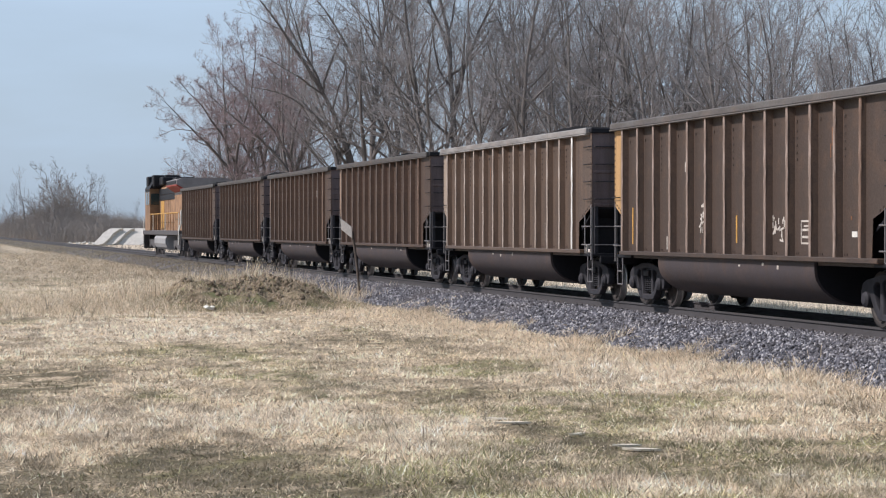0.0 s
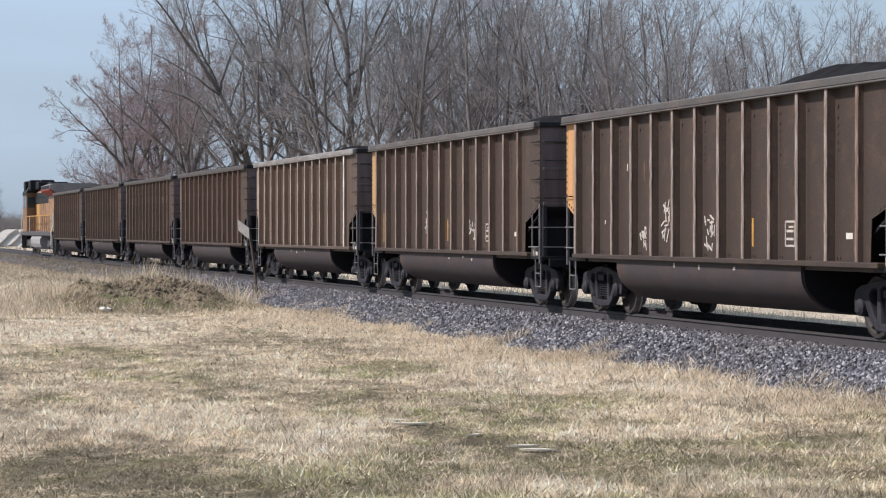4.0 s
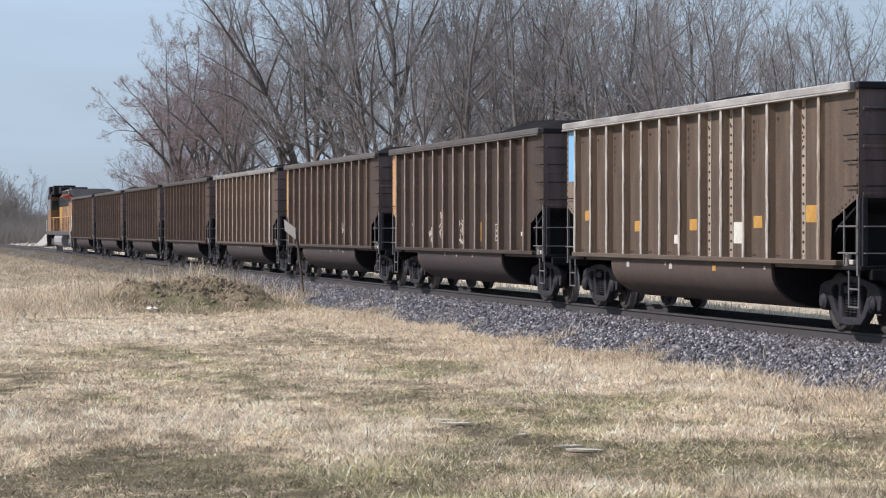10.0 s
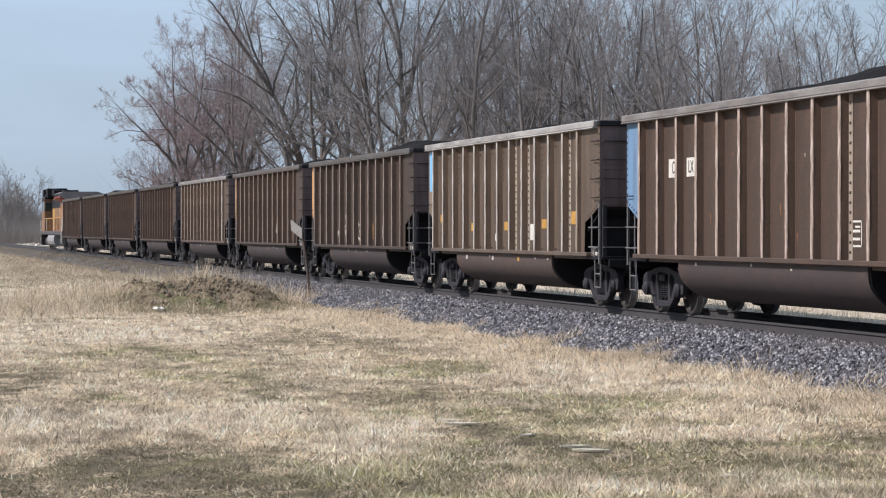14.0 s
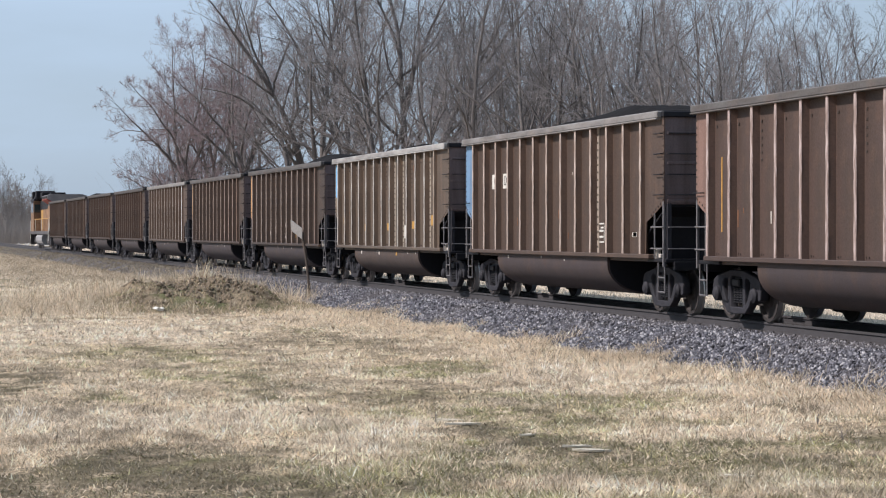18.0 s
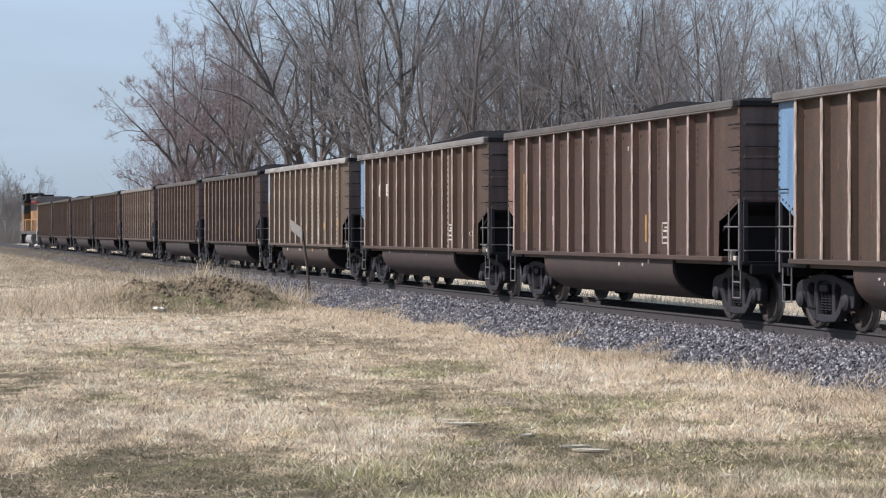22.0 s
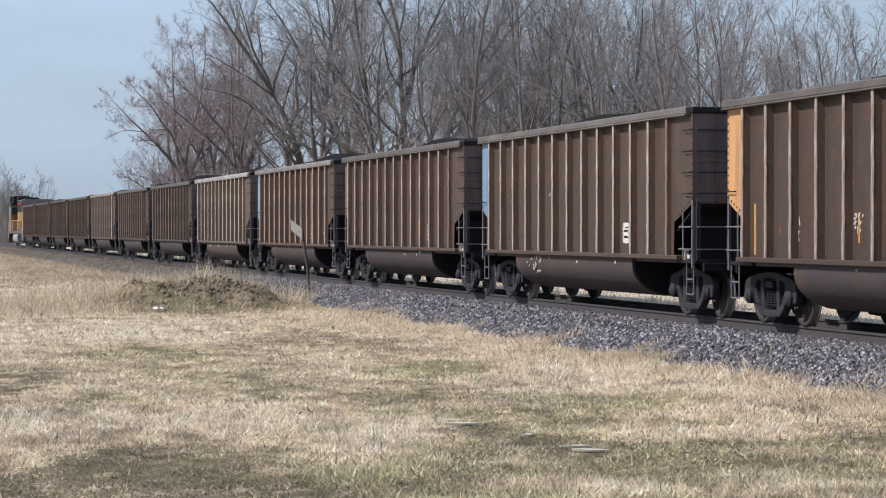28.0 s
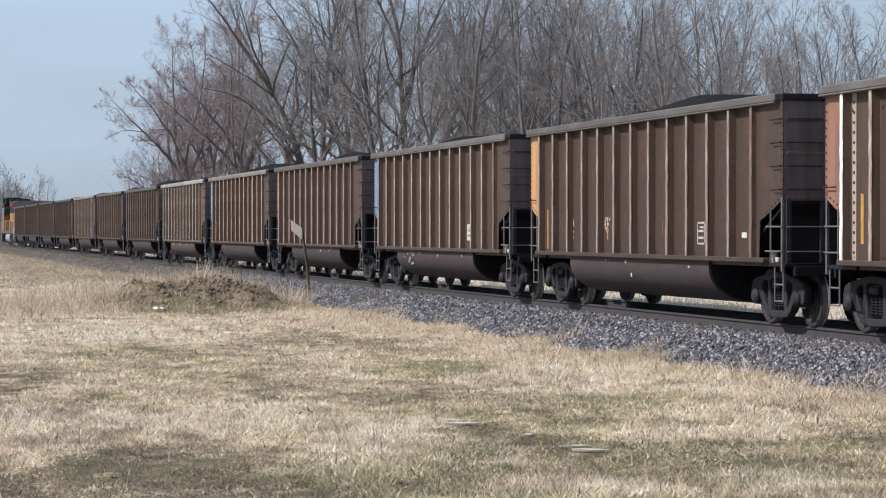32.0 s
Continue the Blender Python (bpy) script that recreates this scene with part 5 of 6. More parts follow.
YOUNG = [(10, 0.045, 17, 0.18, 34, 0.33, 0.02), (5, 0.13, 7, 0.12, 38, 0.46, 0.10), (3, 0.17, 5, 0.08, 38, 0.75, 0.06), (2, 0.20, 0, 0, 0, 0, 0.03)]
SHRUB = [(5, 0.10, 6, 0.15, 36, 0.45, 0.04), (4, 0.14, 4, 0.1, 40, 0.5, 0.04), (3, 0.15, 8, 0.05, 40, 0.6, 0.03), (1, 0.15, 0, 0, 0, 0, 0)]
tree_rng = random.Random(21)


def tree_kind(name, label, height, rad, plan, bark, twigs, lean=(0, 0), stems=1, category="tree", group="bare trees behind the track", limbs=()):
    wood, twig, fine = grow(tree_rng, height, rad, plan, lean, stems, limbs)
    t = thing(name, label, category, group=group)
    part("trunk", array_mesh("trunk", *tubes(wood, 4), bark), None, t)
    tv, tf = tubes(twig, 3)
    tf = np.vstack([tf[:, [0, 1, 2]], tf[:, [0, 2, 3]]])
    fv, ff = ribbons(fine)
    part("crown", array_mesh("crown", np.vstack([tv, fv]), np.vstack([tf, ff + len(tv)]), twigs), None, t)
    t["used"] = 0
    return t


big_kinds = [tree_kind("tree", "tall bare grey tree with spreading limbs", 22, 0.30, BIG, BARK_DARK if i % 2 else BARK, TWIGS) for i in range(4)]
fan_kinds = [tree_kind("tree", "bare grey tree forked low into several sweeping trunks", 21, 0.28, FAN, BARK_DARK, TWIGS, stems=3) for i in range(2)]
lean_kind = tree_kind("tree", "bare reddish tree with limbs arching over the field", 20, 0.30, LIMBED, BARK_DARK, TWIGS_RED, limbs=(
    (0.0, None, 2, 15.5, 0.32, -4), (0, 0.42, 26, 10.5, 0.17, 52), (0, 0.46, 18, 11.0, 0.16, 36), (0, 0.36, 9, 14.0, 0.17, -8), (0, 0.40, -12, 13.5, 0.16, 6),
    (0, 0.14, 58, 5.5, 0.12, -40), (0, 0.22, 45, 6.5, 0.12, 20), (0.7, None, -6, 16.0, 0.20, -4)))
tall_kind = tree_kind("tree", "very tall bare tree of several thick trunks with arching limbs", 28, 0.42, LIMBED, BARK_DARK, TWIGS_PALE, limbs=(
    (0.0, None, 5, 26.0, 0.42, 20), (1.1, None, 0, 28.0, 0.36, 4), (2.6, None, -5, 27.0, 0.32, 4), (0, 0.40, 38, 9.5, 0.17, 38), (1, 0.40, 14, 14.0, 0.20, 18),
    (0, 0.22, 62, 7.5, 0.13, -12), (2, 0.36, -30, 12.0, 0.17, 14), (1, 0.55, -18, 11.0, 0.15, -8), (0, 0.58, 12, 10.0, 0.14, -10)))
red_kinds = [tree_kind("tree", "bare tree with reddish budding twigs", 19, 0.23, BIG, BARK, TWIGS_RED) for i in range(2)]
young_kinds = [tree_kind("young_tree", "slender bare young tree with pale twigs", 16, 0.15, YOUNG, BARK_PALE if i % 2 else BARK, TWIGS_PALE if i == 2 else TWIGS) for i in range(6)]
shrub_kinds = [tree_kind("shrub", "leafless grey-brown shrub with many stems", 6, 0.06, SHRUB, BRUSH, BRUSH if i else TWIGS_PALE, stems=6, category="shrub", group="bare shrubs by the track") for i in range(3)]


def plant(kind, x, y, size=1.0, turn=None):
    m = pose(x, y, 0.2, 0, 0, tree_rng.uniform(0, 360) if turn is None else turn) @ Matrix.Diagonal((size, size, size * tree_rng.uniform(0.94, 1.06), 1))
    if kind["used"]:
        o = copy_thing(kind, Matrix())
    else:
        o, kind["used"] = kind, 1
    o.matrix_basis = m


def edge(b):
    """Distance of the wood's edge at a bearing."""
    return 228 - (b - 6.5) * 6.4


# tall trees along the edge: bearing, metres behind the edge, size
plant(lean_kind, *spot(7.55, 212), 1.04, 0)
plant(lean_kind, *spot(8.9, 206), 1.08, -14)
plant(lean_kind, *spot(8.25, 224), 1.12, 25)
plant(tall_kind, *spot(10.9, 195), 1.0, 0)
plant(tall_kind, *spot(13.4, 176), 0.92, 160)
for b, back, size in ((6.6, 6, 0.50), (6.9, -2, 0.55), (7.3, 3, 0.7), (6.45, 14, 0.6), (7.1, 12, 0.85), (7.5, 18, 0.95), (7.9, 8, 0.9), (8.3, 16, 1.0), (8.8, 9, 0.9), (9.7, 8, 0.95), (7.7, -6, 0.62), (8.6, -4, 0.7), (9.3, -5, 0.72)):
    plant(young_kinds[int(b * 10) % 6], *spot(b, edge(b) + back), size)
for b, back, size, k in ((8.2, -4, 0.82, "r"), (9.0, 2, 0.92, "b"), (10.75, -12, 1.12, "f"), (11.45, -10, 1.14, "b"), (12.0, -4, 1.0, "b"), (12.75, -14, 1.10, "f"), (14.2, -12, 1.0, "f"), (14.9, -10, 0.98, "b"),
                         (8.0, 12, 0.78, "r"), (7.2, -3, 0.50, "r"), (7.6, 2, 0.62, "r"), (9.5, 14, 0.98, "r"), (10.2, 16, 1.02, "b"), (11.9, 18, 1.08, "b"), (13.4, 20, 1.12, "b"), (14.4, 14, 1.0, "b"), (15.8, -2, 0.92, "f"), (16.2, -8, 0.86, "b"), (17.1, -4, 0.86, "b"), (18.2, -6, 0.80, "b"), (18.6, 4, 0.84, "f"), (16.9, 20, 0.95, "b"), (18.0, 22, 0.92, "b"), (16.6, 10, 0.9, "b"), (17.6, 0, 0.86, "b"),
                         (19.0, 14, 0.85, "b"), (19.6, 2, 0.82, "b"), (20.1, 14, 0.82, "f"), (21.3, 4, 0.72, "b"), (20.6, 8, 0.78, "b"), (22.0, 10, 0.74, "f"), (24.4, 12, 0.56, "b"), (7.6, 34, 0.66, "b"), (9.0, 40, 0.8, "b")):
    plant(tree_rng.choice({"b": big_kinds, "r": red_kinds, "f": fan_kinds}[k]), *spot(b, edge(b) + back), size)
for row in range(6):
    b = 9.3 if row < 5 else 12
    while b < 26.8:
        d = edge(b) + 4 + row * 9 + tree_rng.uniform(-4, 4)
        tall = (d * 0.100 + 2.2) / 16.0
        if tree_rng.random() < (0.22 if b < 14 else 1.0):
            fade = 1.0 if b < 21.5 else 0.86
            plant(tree_rng.choice(young_kinds), *spot(b, d), tall * fade * tree_rng.uniform(0.80, 1.06))
        b += tree_rng.uniform(0.45, 1.1) * (1.25 if b < 14 else 1.0)
for i in range(46):      # low growth at the edge of the wood
    b = tree_rng.uniform(6.0, 26.5)
    plant(tree_rng.choice(shrub_kinds), *spot(b, edge(b) - tree_rng.uniform(2, 14)), tree_rng.uniform(0.6, 1.25))
# thickets beyond the wood's end, where the track runs out of sight
for i in range(54):
    b, d = tree_rng.uniform(2.9, 6.4), tree_rng.uniform(385, 440)
    size = (0.75 + 1.15 * math.exp(-((b - 3.4) / 0.75) ** 2)) * tree_rng.uniform(0.7, 1.1)
    plant(tree_rng.choice(shrub_kinds), *spot(b, d), size)
for b, d, size in ((2.65, 480, 0.88), (2.95, 490, 0.74), (3.35, 405, 0.80), (3.55, 412, 0.84), (3.75, 420, 0.62), (4.15, 402, 0.72), (4.35, 410, 0.66), (4.6, 404, 0.5), (5.3, 430, 0.45), (2.4, 560, 0.7)):
    plant(tree_rng.choice(young_kinds), *spot(b, d), size)
for i in range(16):
    b, d = tree_rng.uniform(2.3, 3.6), tree_rng.uniform(520, 600)
    plant(tree_rng.choice(shrub_kinds), *spot(b, d), tree_rng.uniform(1.0, 1.5))


def thicket(name, count, b0, b1, d0, d1, tall, mat, label, seed, along=None):
    """Low tangled brush far off, stem by stem, as one growth."""
    r = np.random.default_rng(seed)
    b, d = np.radians(r.uniform(b0, b1, count)), r.uniform(d0, d1, count)
    if along:
        d = d + along(np.degrees(b))
    base = np.stack([d * np.sin(b), d * np.cos(b), np.full(count, 0.0)], 1)
    ok = base[:, 0] - TRACK_X > 4.0
    base = base[ok]
    n = len(base)
    up = np.stack([r.normal(0, 0.35, n), r.normal(0, 0.35, n), np.ones(n)], 1)
    h = tall * r.uniform(0.3, 1.0, n) * (0.75 + 0.35 * grain(base[:, 0], base[:, 1], 9.0, 3))
    tip = base + up * h[:, None]
    fork = base + up * (h * r.uniform(0.3, 0.7, n))[:, None]
    tip2 = fork + np.stack([r.normal(0, 0.5, n), r.normal(0, 0.5, n), r.uniform(0.3, 0.9, n)], 1) * (h * 0.5)[:, None]
    rad = r.uniform(0.012, 0.030, (n, 1))
    seg = np.vstack([np.hstack([base, tip, rad, rad * 0.4]), np.hstack([fork, tip2, rad * 0.7, rad * 0.3])])
    ob = new(name, array_mesh(name, *ribbons(seg), mat))
    return tagged(ob, label, "brush", kind="stuff")


thicket("far_brush", 16000, 4.2, 7.4, 288, 345, 4.2, BRUSH, "tangle of grey-brown leafless brush beyond the track", 5)
thicket("left_brush", 9000, 3.0, 5.0, 350, 420, 6.0, BRUSH, "thick grey-brown leafless brush beside the far track", 15)
thicket("distant_brush", 30000, 1.2, 5.4, 430, 720, 7.5, BRUSH, "distant grey-brown leafless brush", 8)
thicket("track_brush", 6000, 4.0, 9.5, 130, 275, 0.9, BRUSH, "low dead brown weeds beside the track", 6)
thicket("wood_saplings", 7000, 6.5, 14.5, -6, 45, 9.0, TWIGS, "thin grey saplings crowding among the trees", 17, edge)
thicket("wood_brush", 12000, 6.0, 27.0, -12, 40, 4.2, BRUSH, "leafless undergrowth at the foot of the wood", 7, edge)


for kind in big_kinds + fan_kinds + red_kinds + young_kinds + shrub_kinds + [lean_kind, tall_kind]:
    if not kind["used"]:
        for o in list(kind.children) + [kind]:
            bpy.data.objects.remove(o)


# ------------------------------------------------------------------ grass
def blades(name, x, y, z, length, width, lean, tone, r, label, two=False, way=None):
    """Single grass blades as slim triangles, bent ones as two."""
    n = len(x)
    a = r.uniform(0, 6.283, n)
    la = r.uniform(0, 6.283, n) if way is None else way
    side = np.stack([np.cos(a), np.sin(a), np.zeros(n)], 1) * (width / 2)[:, None]
    base = np.stack([x, y, z], 1)
    out = np.stack([np.cos(la), np.sin(la), np.zeros(n)], 1)
    s, c = np.sin(lean)[:, None], np.cos(lean)[:, None]
    up = np.array([[0, 0, 1.0]])
    tip = base + (out * s + up * c) * length[:, None]
    if two:
        mid = base + (out * s * 0.42 + up * np.sqrt(1 - (s * 0.88) ** 2) * 0.58) * length[:, None]
        v = np.stack([base - side, base + side, mid + side * 0.8, mid - side * 0.8, tip], 1)
        f = np.array([(0, 1, 2), (0, 2, 3), (3, 2, 4)])
        k = 5
    else:
        v = np.stack([base - side, base + side, tip], 1)
        f = np.array([(0, 1, 2)])
        k = 3
    faces = (f[None] + k * np.arange(n)[:, None, None]).reshape(-1, 3)
    ob = new(name, array_mesh(name, v.reshape(-1, 3), faces, BLADES, np.repeat(np.clip(tone, 0, 0.95), k, 0)))
    return tagged(ob, label, "grass", kind="stuff")


def lawn():
    r = np.random.default_rng(31)
    n = 250000
    d = np.where(r.uniform(0, 1, n) < 0.35, r.uniform(20, 80, n), 1 / r.uniform(1 / 90.0, 1 / 16.5, n))
    b = np.radians(r.uniform(0.8, 27.5, n))
    x, y = d * np.sin(b), d * np.cos(b)
    # clumps
    m = 34000
    cd, cb = 1 / r.uniform(1 / 75.0, 1 / 16.5, m), np.radians(r.uniform(0.8, 27.5, m))
    cx, cy = cd * np.sin(cb), cd * np.cos(cb)
    per = 12
    sp = np.repeat(r.uniform(0.02, 0.07, m), per)
    x2, y2 = np.repeat(cx, per) + r.normal(0, 1, m * per) * sp, np.repeat(cy, per) + r.normal(0, 1, m * per) * sp
    tall = np.concatenate([np.ones(n), np.repeat(r.uniform(0.8, 2.0, m), per)])
    flat = np.concatenate([np.full(n, 1.16), np.repeat(np.clip(r.normal(1.08, 0.22, m), 0.4, 1.45), per)])
    hue = np.concatenate([np.ones(n), np.repeat(r.uniform(0.3, 1.0, m) * 1.62, per)])
    x, y = np.concatenate([x, x2]), np.concatenate([y, y2])
    n = len(x)
    keep = x < TOE + 0.35 + 0.35 * np.sin(y * 0.9) * np.sin(y * 0.37)
    keep &= ~((np.abs((x - MX) / 2.4) ** 2 + np.abs((y - MY) / 4.0) ** 2) < 0.8)
    tone, a, g, w = turf_tone(x, y, r)
    keep &= r.uniform(0, 1, n) < np.clip(0.62 + 0.45 * a - 0.50 * w + 0.4 * grain(x, y * 0.6, 0.2, 14) + 0.3 * grain(x, y * 0.6, 0.5, 15), 0.08, 1)
    x, y, tone, a, tall, flat = x[keep], y[keep], tone[keep] * hue[keep][:, None], a[keep], tall[keep], flat[keep]
    n = len(x)
    ln = (0.050 + 0.018 * np.clip(a, -0.6, 1)) * r.uniform(0.5, 1.6, n) * tall
    wd = r.uniform(0.009, 0.027, n) * np.clip(np.hypot(x, y) / 28, 0.9, 2.2)
    lean = np.clip(np.abs(r.normal(flat, 0.30, n)), 0, 1.54)
    blades("short_grass", x, y, ground_z(x, y) - 0.004, ln, wd, lean, tone, r, "short dry grass with straw and green patches")


def tufts(name, centres, spread, per, l0, l1, tones, r, label, lean=0.42, zfun=None, width=0.010):
    n = len(centres) * per
    c = np.repeat(centres, per, 0)
    sp = np.repeat(spread, per)
    x, y = c[:, 0] + r.normal(0, 1, n) * sp, c[:, 1] + r.normal(0, 1, n) * sp
    z = (zfun or ground_z)(x, y) - 0.01
    size = np.repeat(r.uniform(0.55, 1.25, len(centres)), per)
    ln = r.uniform(l0, l1, n) * size
    tone = tones[r.integers(0, len(tones), n)] * np.repeat(r.uniform(0.62, 1.2, len(centres)), per)[:, None]
    tone = tone * np.where(y > 95, 0.70, 1.0)[:, None]
    w = r.uniform(0.6, 1.5, n) * width * np.clip(np.hypot(x, y) / 45, 0.8, 2.6)
    blades(name, x, y, z, ln, w, np.clip(np.abs(r.normal(lean, 0.3, n)), 0, 1.45), tone, r, label, True,
           np.repeat(r.uniform(0, 6.283, len(centres)), per) + r.normal(0, 0.8, n))


def edge_ground(x, y):
    return np.maximum(ground_z(x, y), np.where(np.abs(x - TRACK_X) < 3.4, ballast_z(x), -1))


def mound_ground(x, y):
    return ground_z(x, y) + np.where(((x - MX) / 3.0) ** 2 + ((y - MY) / 4.6) ** 2 < 1, mound_z(x, y), 0)


lawn()
gr = np.random.default_rng(77)
DRY = np.array([STRAW, PALE, PALE * 1.04, PALE * 1.08, STRAW * 1.1, DUN * 1.4])
# dark dead clumps and matted straw lying in the lawn
n = 5200
cd, cb = 1 / gr.uniform(1 / 62.0, 1 / 16.8, n), np.radians(gr.uniform(1.0, 27.0, n))
cc = np.stack([cd * np.sin(cb), cd * np.cos(cb)], 1)
dark = turf_mask(cc[:, 0], cc[:, 1])
shade = dark[2] - 0.6 * dark[0] + gr.normal(0, 0.35, n)
ok = (cc[:, 0] < TOE - 0.6) & (((cc[:, 0] - MX) / 3.2) ** 2 + ((cc[:, 1] - MY) / 5.0) ** 2 > 1)
one = ok & (shade > 0.24)
tufts("dead_clumps", cc[one], gr.uniform(0.03, 0.11, one.sum()), 16, 0.03, 0.09, np.array([DUN * 0.45, DUN * 0.7, GREEN * 0.55, DUN]), gr, "low dark dead clumps in the dry lawn", 1.15, None, 0.014)
two = ok & (shade < 0.45) & (gr.uniform(0, 1, n) < 0.6)
tufts("straw_mats", cc[two] + 0.2, gr.uniform(0.05, 0.14, two.sum()), 16, 0.04, 0.12, DRY, gr, "bleached straw matted in the lawn", 1.28, None, 0.013)
# the uncut fringe along the stone bed
n = 1900
cy = 26 + 80 * gr.uniform(0, 1, n) ** 1.3
cx = TOE - 0.35 + gr.normal(0, 0.42, n) + 0.35 * np.sin(cy * 0.9) * np.sin(cy * 0.37)
ok = gr.uniform(0, 1, n) < 0.45 + 0.5 * np.sin(cy * 0.55) * np.sin(cy * 0.21 + 1)
tufts("fringe_grass", np.stack([cx, cy], 1)[ok], np.full(ok.sum(), 0.13), 34, 0.07, 0.20, DRY, gr, "tall bleached grass fringe along the stone bed", 1.18, edge_ground, 0.013)
# matted heaps of last year's grass that lean over the stones
hb = np.array([20.9, 21.6, 22.3, 18.7, 19.0, 16.5, 12.8, 25.2, 26.0, 24.2, 14.4, 12.3])
hy = (TOE + 0.1) / np.tan(np.radians(hb))
n = 28
cx = np.repeat(np.full(len(hb), TOE - 0.15), n) + gr.normal(0, 0.30, len(hb) * n)
cy = np.repeat(hy, n) + gr.normal(0, 0.55, len(hb) * n)
tufts("matted_grass", np.stack([cx, cy], 1), np.full(len(cx), 0.12), 30, 0.10, 0.30, DRY, gr, "matted cream-coloured grass heaps at the edge of the stones", 1.0, edge_ground, 0.013)
# looser tall grass between lawn and fringe
n = 3600
cy = 25 + 62 * gr.uniform(0, 1, n) ** 1.2
cx = TOE - 0.3 - np.abs(gr.normal(0, 1.25, n))
ok = gr.uniform(0, 1, n) < 0.62 + 0.6 * grain(cx, cy * 0.6, 1.4, 41)
tufts("dry_grass", np.stack([cx, cy], 1)[ok], np.full(ok.sum(), 0.15), 20, 0.07, 0.20, np.array([PALE, PALE * 1.06, STRAW * 1.12, PALE * 0.92]), gr, "bleached dry grass tufts beside the lawn", 1.10, None, 0.012)
# tall dry grass round and beyond the mound
n = 3000
cy = 47 + 160 * gr.uniform(0, 1, n) ** 1.5
cx = 12.9 - np.abs(gr.normal(0, 4.4, n)) - 0.3
ok = (((cx - MX) / 2.9) ** 2 + ((cy - MY) / 5.2) ** 2 > 1) & ~((np.abs(cx - MX - 0.2) < 3.3) & (cy < MY + 1))
ok &= gr.uniform(0, 1, n) < np.clip((cy - 47 + 5 * grain(cx, cy, 3.0, 31)) / 34, 0, 1)
tufts("tall_dry_grass", np.stack([cx, cy], 1)[ok], np.full(ok.sum(), 0.24), 18, 0.10, 0.27, DRY, gr, "tall dry straw-coloured grass", 1.0, mound_ground)
# grass that has crept over the stone bed further along
n = 4200
cy = 72 + 330 * gr.uniform(0, 1, n) ** 1.5
cx = 12.2 + gr.uniform(0, 1, n) ** 0.8 * np.where(cy > 105, 2.25, 1.4)
ok = gr.uniform(0, 1, n) < np.clip((cy - 74) / 18, 0.04, 1)
tufts("slope_grass", np.stack([cx, cy], 1)[ok], np.full(ok.sum(), 0.28), 16, 0.05, 0.15, np.array([STRAW * 0.62, DUN * 1.6, GREY * 1.3, DUN * 1.2, GREY]), gr, "dry brownish grass over the stone bed", 0.8, edge_ground)
n = 560
cx, cy = MX + gr.normal(-0.5, 1.9, n), MY + 3.6 + gr.normal(0, 1.2, n)
tufts("mound_grass", np.stack([cx, cy], 1), np.full(n, 0.15), 20, 0.25, 0.72, DRY, gr, "tall dry grass growing behind the earth mound", 0.55, mound_ground, 0.009)
n = 26
cx, cy = MX + gr.normal(1.9, 0.5, n), MY + 3.0 + gr.normal(0, 1.0, n)
tufts("mound_plumes", np.stack([cx, cy], 1), np.full(n, 0.12), 16, 0.6, 1.05, DRY, gr, "tall wispy straw stalks behind the earth mound", 0.45, mound_ground, 0.008)
n = 900
cx, cy = MX - 5.0 + gr.normal(0, 1.3, n), MY - 0.5 + gr.normal(0, 2.6, n)
tufts("flank_grass", np.stack([cx, cy], 1), np.full(n, 0.17), 20, 0.12, 0.42, np.array([STRAW, PALE, PALE, STRAW * 0.8, DUN * 1.8]), gr, "matted straw heaped beside the earth mound", 0.95, mound_ground)
n = 520
a = gr.uniform(0, 6.283, n)
cx, cy = MX + 2.9 * np.cos(a) * gr.uniform(0.85, 1.15, n), MY + 4.4 * np.sin(a) * gr.uniform(0.85, 1.12, n)
tufts("mound_foot_grass", np.stack([cx, cy], 1), np.full(n, 0.16), 18, 0.10, 0.30, np.array([STRAW, PALE, GREEN * 1.2, DUN, STRAW * 0.7]), gr, "mixed dry and green grass round the foot of the mound", 1.1, mound_ground)
n = 760
cx, cy = MX + gr.normal(-0.1, 1.8, n), MY - 1.4 + gr.normal(0, 1.7, n)
tufts("mound_weeds", np.stack([cx, cy], 1), np.full(n, 0.14), 18, 0.06, 0.22, np.array([GREEN, DUN, DUN * 1.5, DUN * 0.6, STRAW, STRAW * 0.6]), gr, "low green and brown weeds on the mound", 1.2, mound_ground)
# pale grass on the far side of the track
n = 1000
cy = 24 + 130 * gr.uniform(0, 1, n) ** 1.3
cx = TRACK_X + 3.6 + np.abs(gr.normal(0, 2.6, n))
tufts("far_side_grass", np.stack([cx, cy], 1), np.full(n, 0.2), 22, 0.10, 0.30, np.array([[0.72, 0.64, 0.53], [0.60, 0.53, 0.44], [0.80, 0.71, 0.59]]), gr, "pale dry grass beyond the track", 0.5)


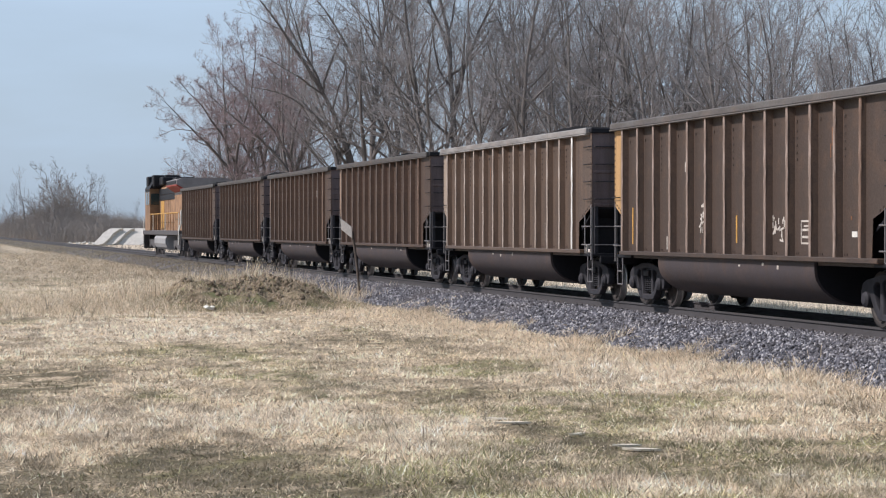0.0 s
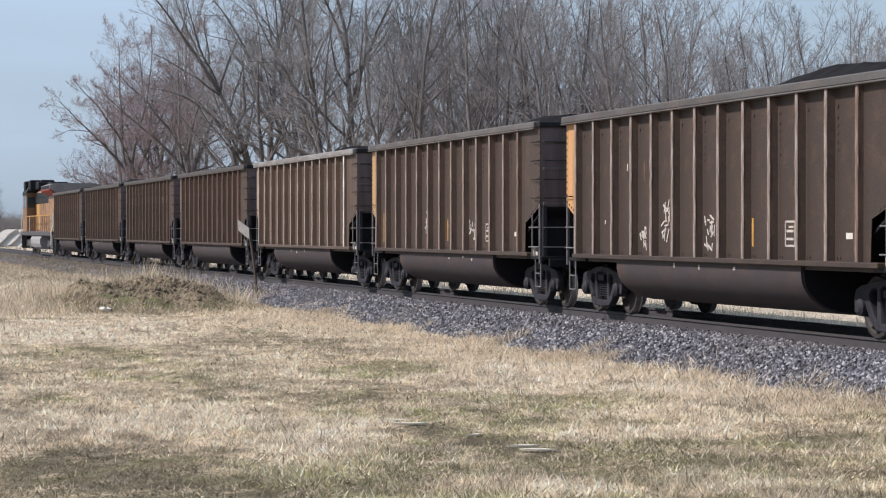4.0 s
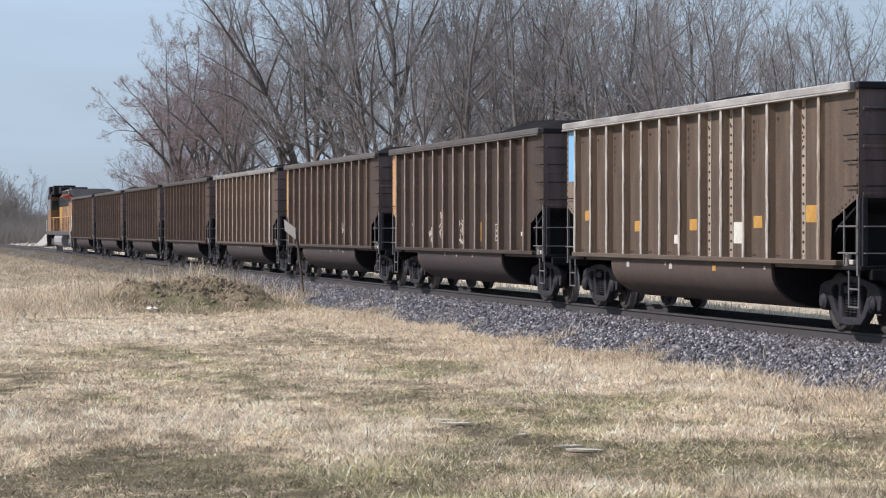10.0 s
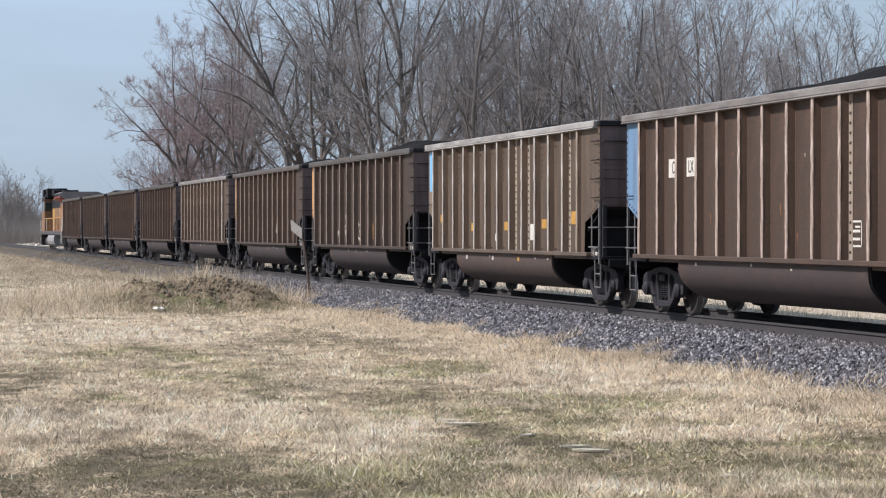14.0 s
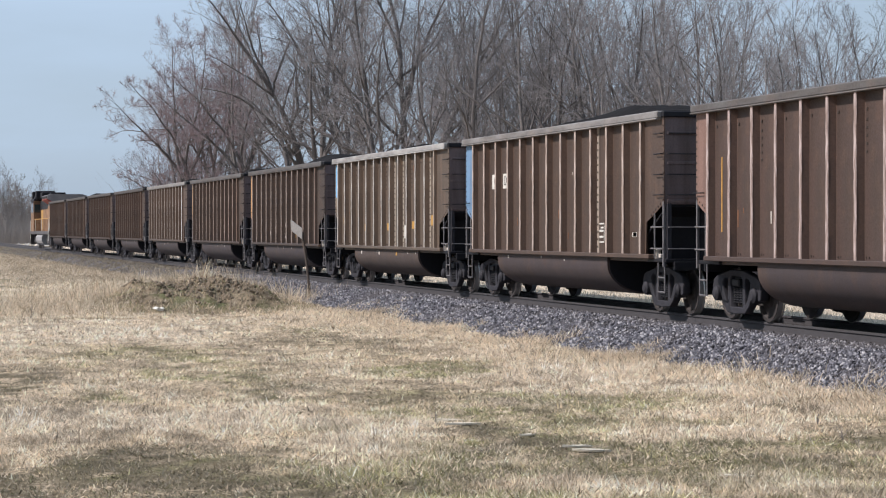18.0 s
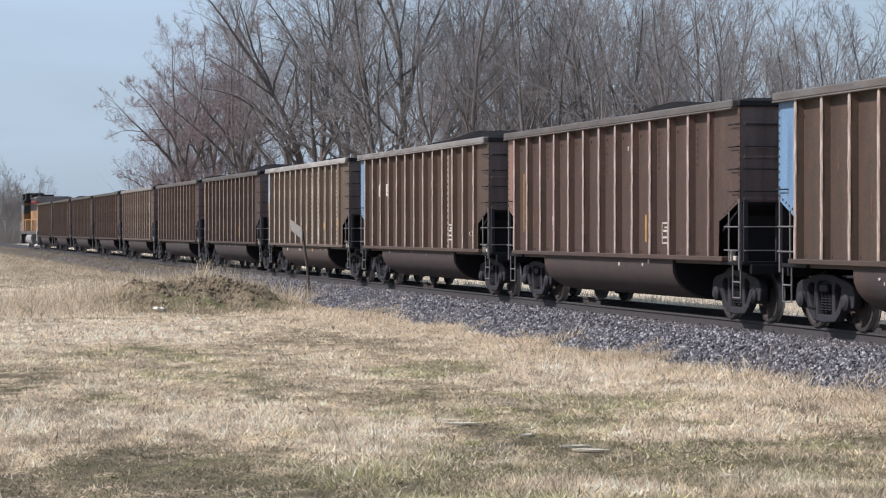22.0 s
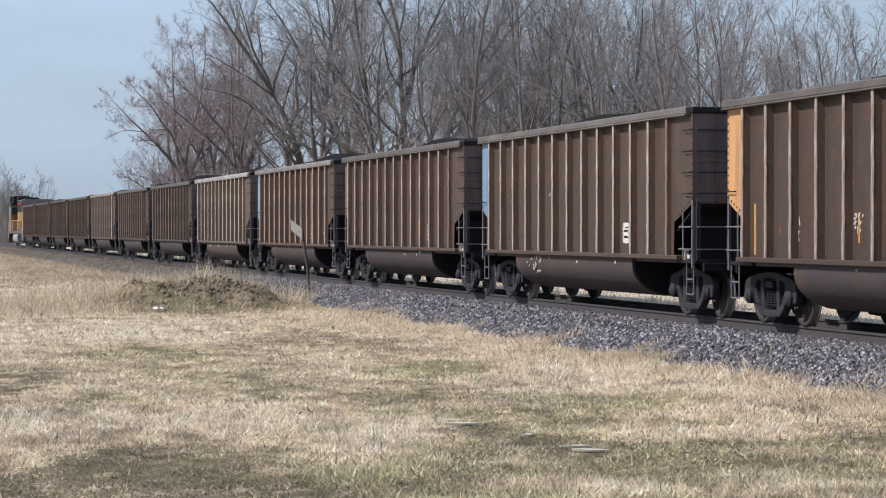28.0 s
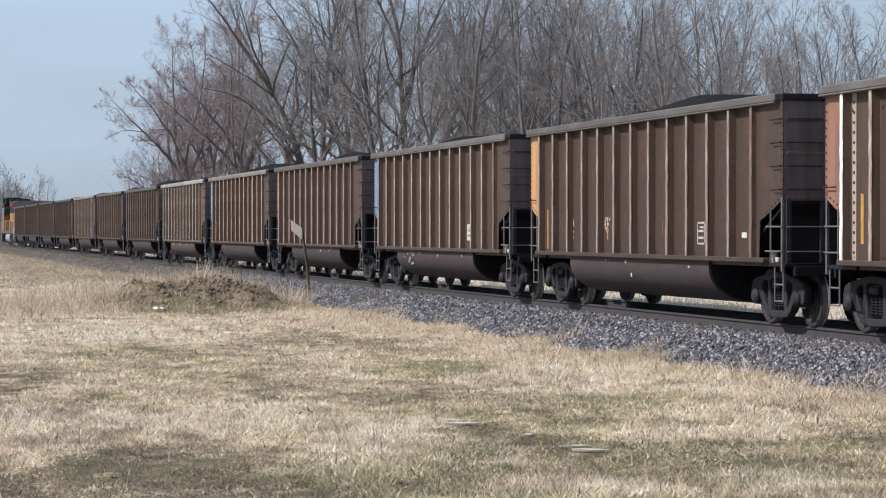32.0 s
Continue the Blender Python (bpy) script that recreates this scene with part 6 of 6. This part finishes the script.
def dry_stalk(b, d, h):
    x, y = spot(b, d)
    s = thing("dry_weed", "dead brown weed stalk standing in the grass", "weed", pose(x, y, float(ground_z(x, y)), 0, 0, b * 40), group="dead weed stalks")
    r = random.Random(int(b * 100))
    for i in range(5):
        p = Vector((0, 0, 0))
        w = Vector((r.uniform(-0.5, 0.5), r.uniform(-0.5, 0.5), 1)).normalized()
        pts = [p]
        for k in range(3):
            p = p + w * h * r.uniform(0.25, 0.4)
            w = (w + Vector((r.uniform(-0.4, 0.4), r.uniform(-0.4, 0.4), 0.1))).normalized()
            pts.append(p)
        part("stem", Form().tube(pts, 0.004, 4, 0.002), BRUSH, s)


for b, d, h in ((17.3, 30.0, 0.20), (23.9, 24.0, 0.17), (24.3, 23.4, 0.13), (13.9, 26.3, 0.14), (23.3, 26.0, 0.12), (12.6, 61.0, 0.5), (4.0, 58.0, 0.45), (3.2, 60.0, 0.6)):
    dry_stalk(b, d, h)


# ------------------------------------------------------------------ what moves
# metres that the train still has to go, second by second
TO_GO = ((0, 99.62), (2, 93.34), (4, 87.07), (6, 80.74), (7, 77.55), (8, 74.34), (9, 71.14), (10, 67.88), (11, 64.71), (12, 61.53), (13, 58.29), (14, 55.17),
         (15.5, 50.55), (17, 45.94), (19, 39.73), (21, 33.56), (23, 27.40), (25, 21.22), (26.5, 16.60), (28, 12.02), (29, 8.96), (30, 5.94), (31, 2.97), (32, 0))
GO_T, GO_S = [a for a, b in TO_GO], [b for a, b in TO_GO]


def motions():
    for n, car in COAL_CARS + LOADS + ENGINES:
        y = TRAIN_Y + (12 - n) * PITCH
        walk(car, [(t, pose(TRACK_X, y - s, RAIL)) for t, s in TO_GO])
    turns = [(0.2 * i, math.degrees((GO_S[0] - float(np.interp(0.2 * i, GO_T, GO_S))) / 0.457)) for i in range(161)]
    for n, car in COAL_CARS + ENGINES:
        for ws in [o for o in car.children if o.name.startswith("wheelset")]:
            p = ws.matrix_basis.translation.copy()
            walk(ws, [(t, pose(p.x, p.y, p.z, -a)) for t, a in turns])


motions()
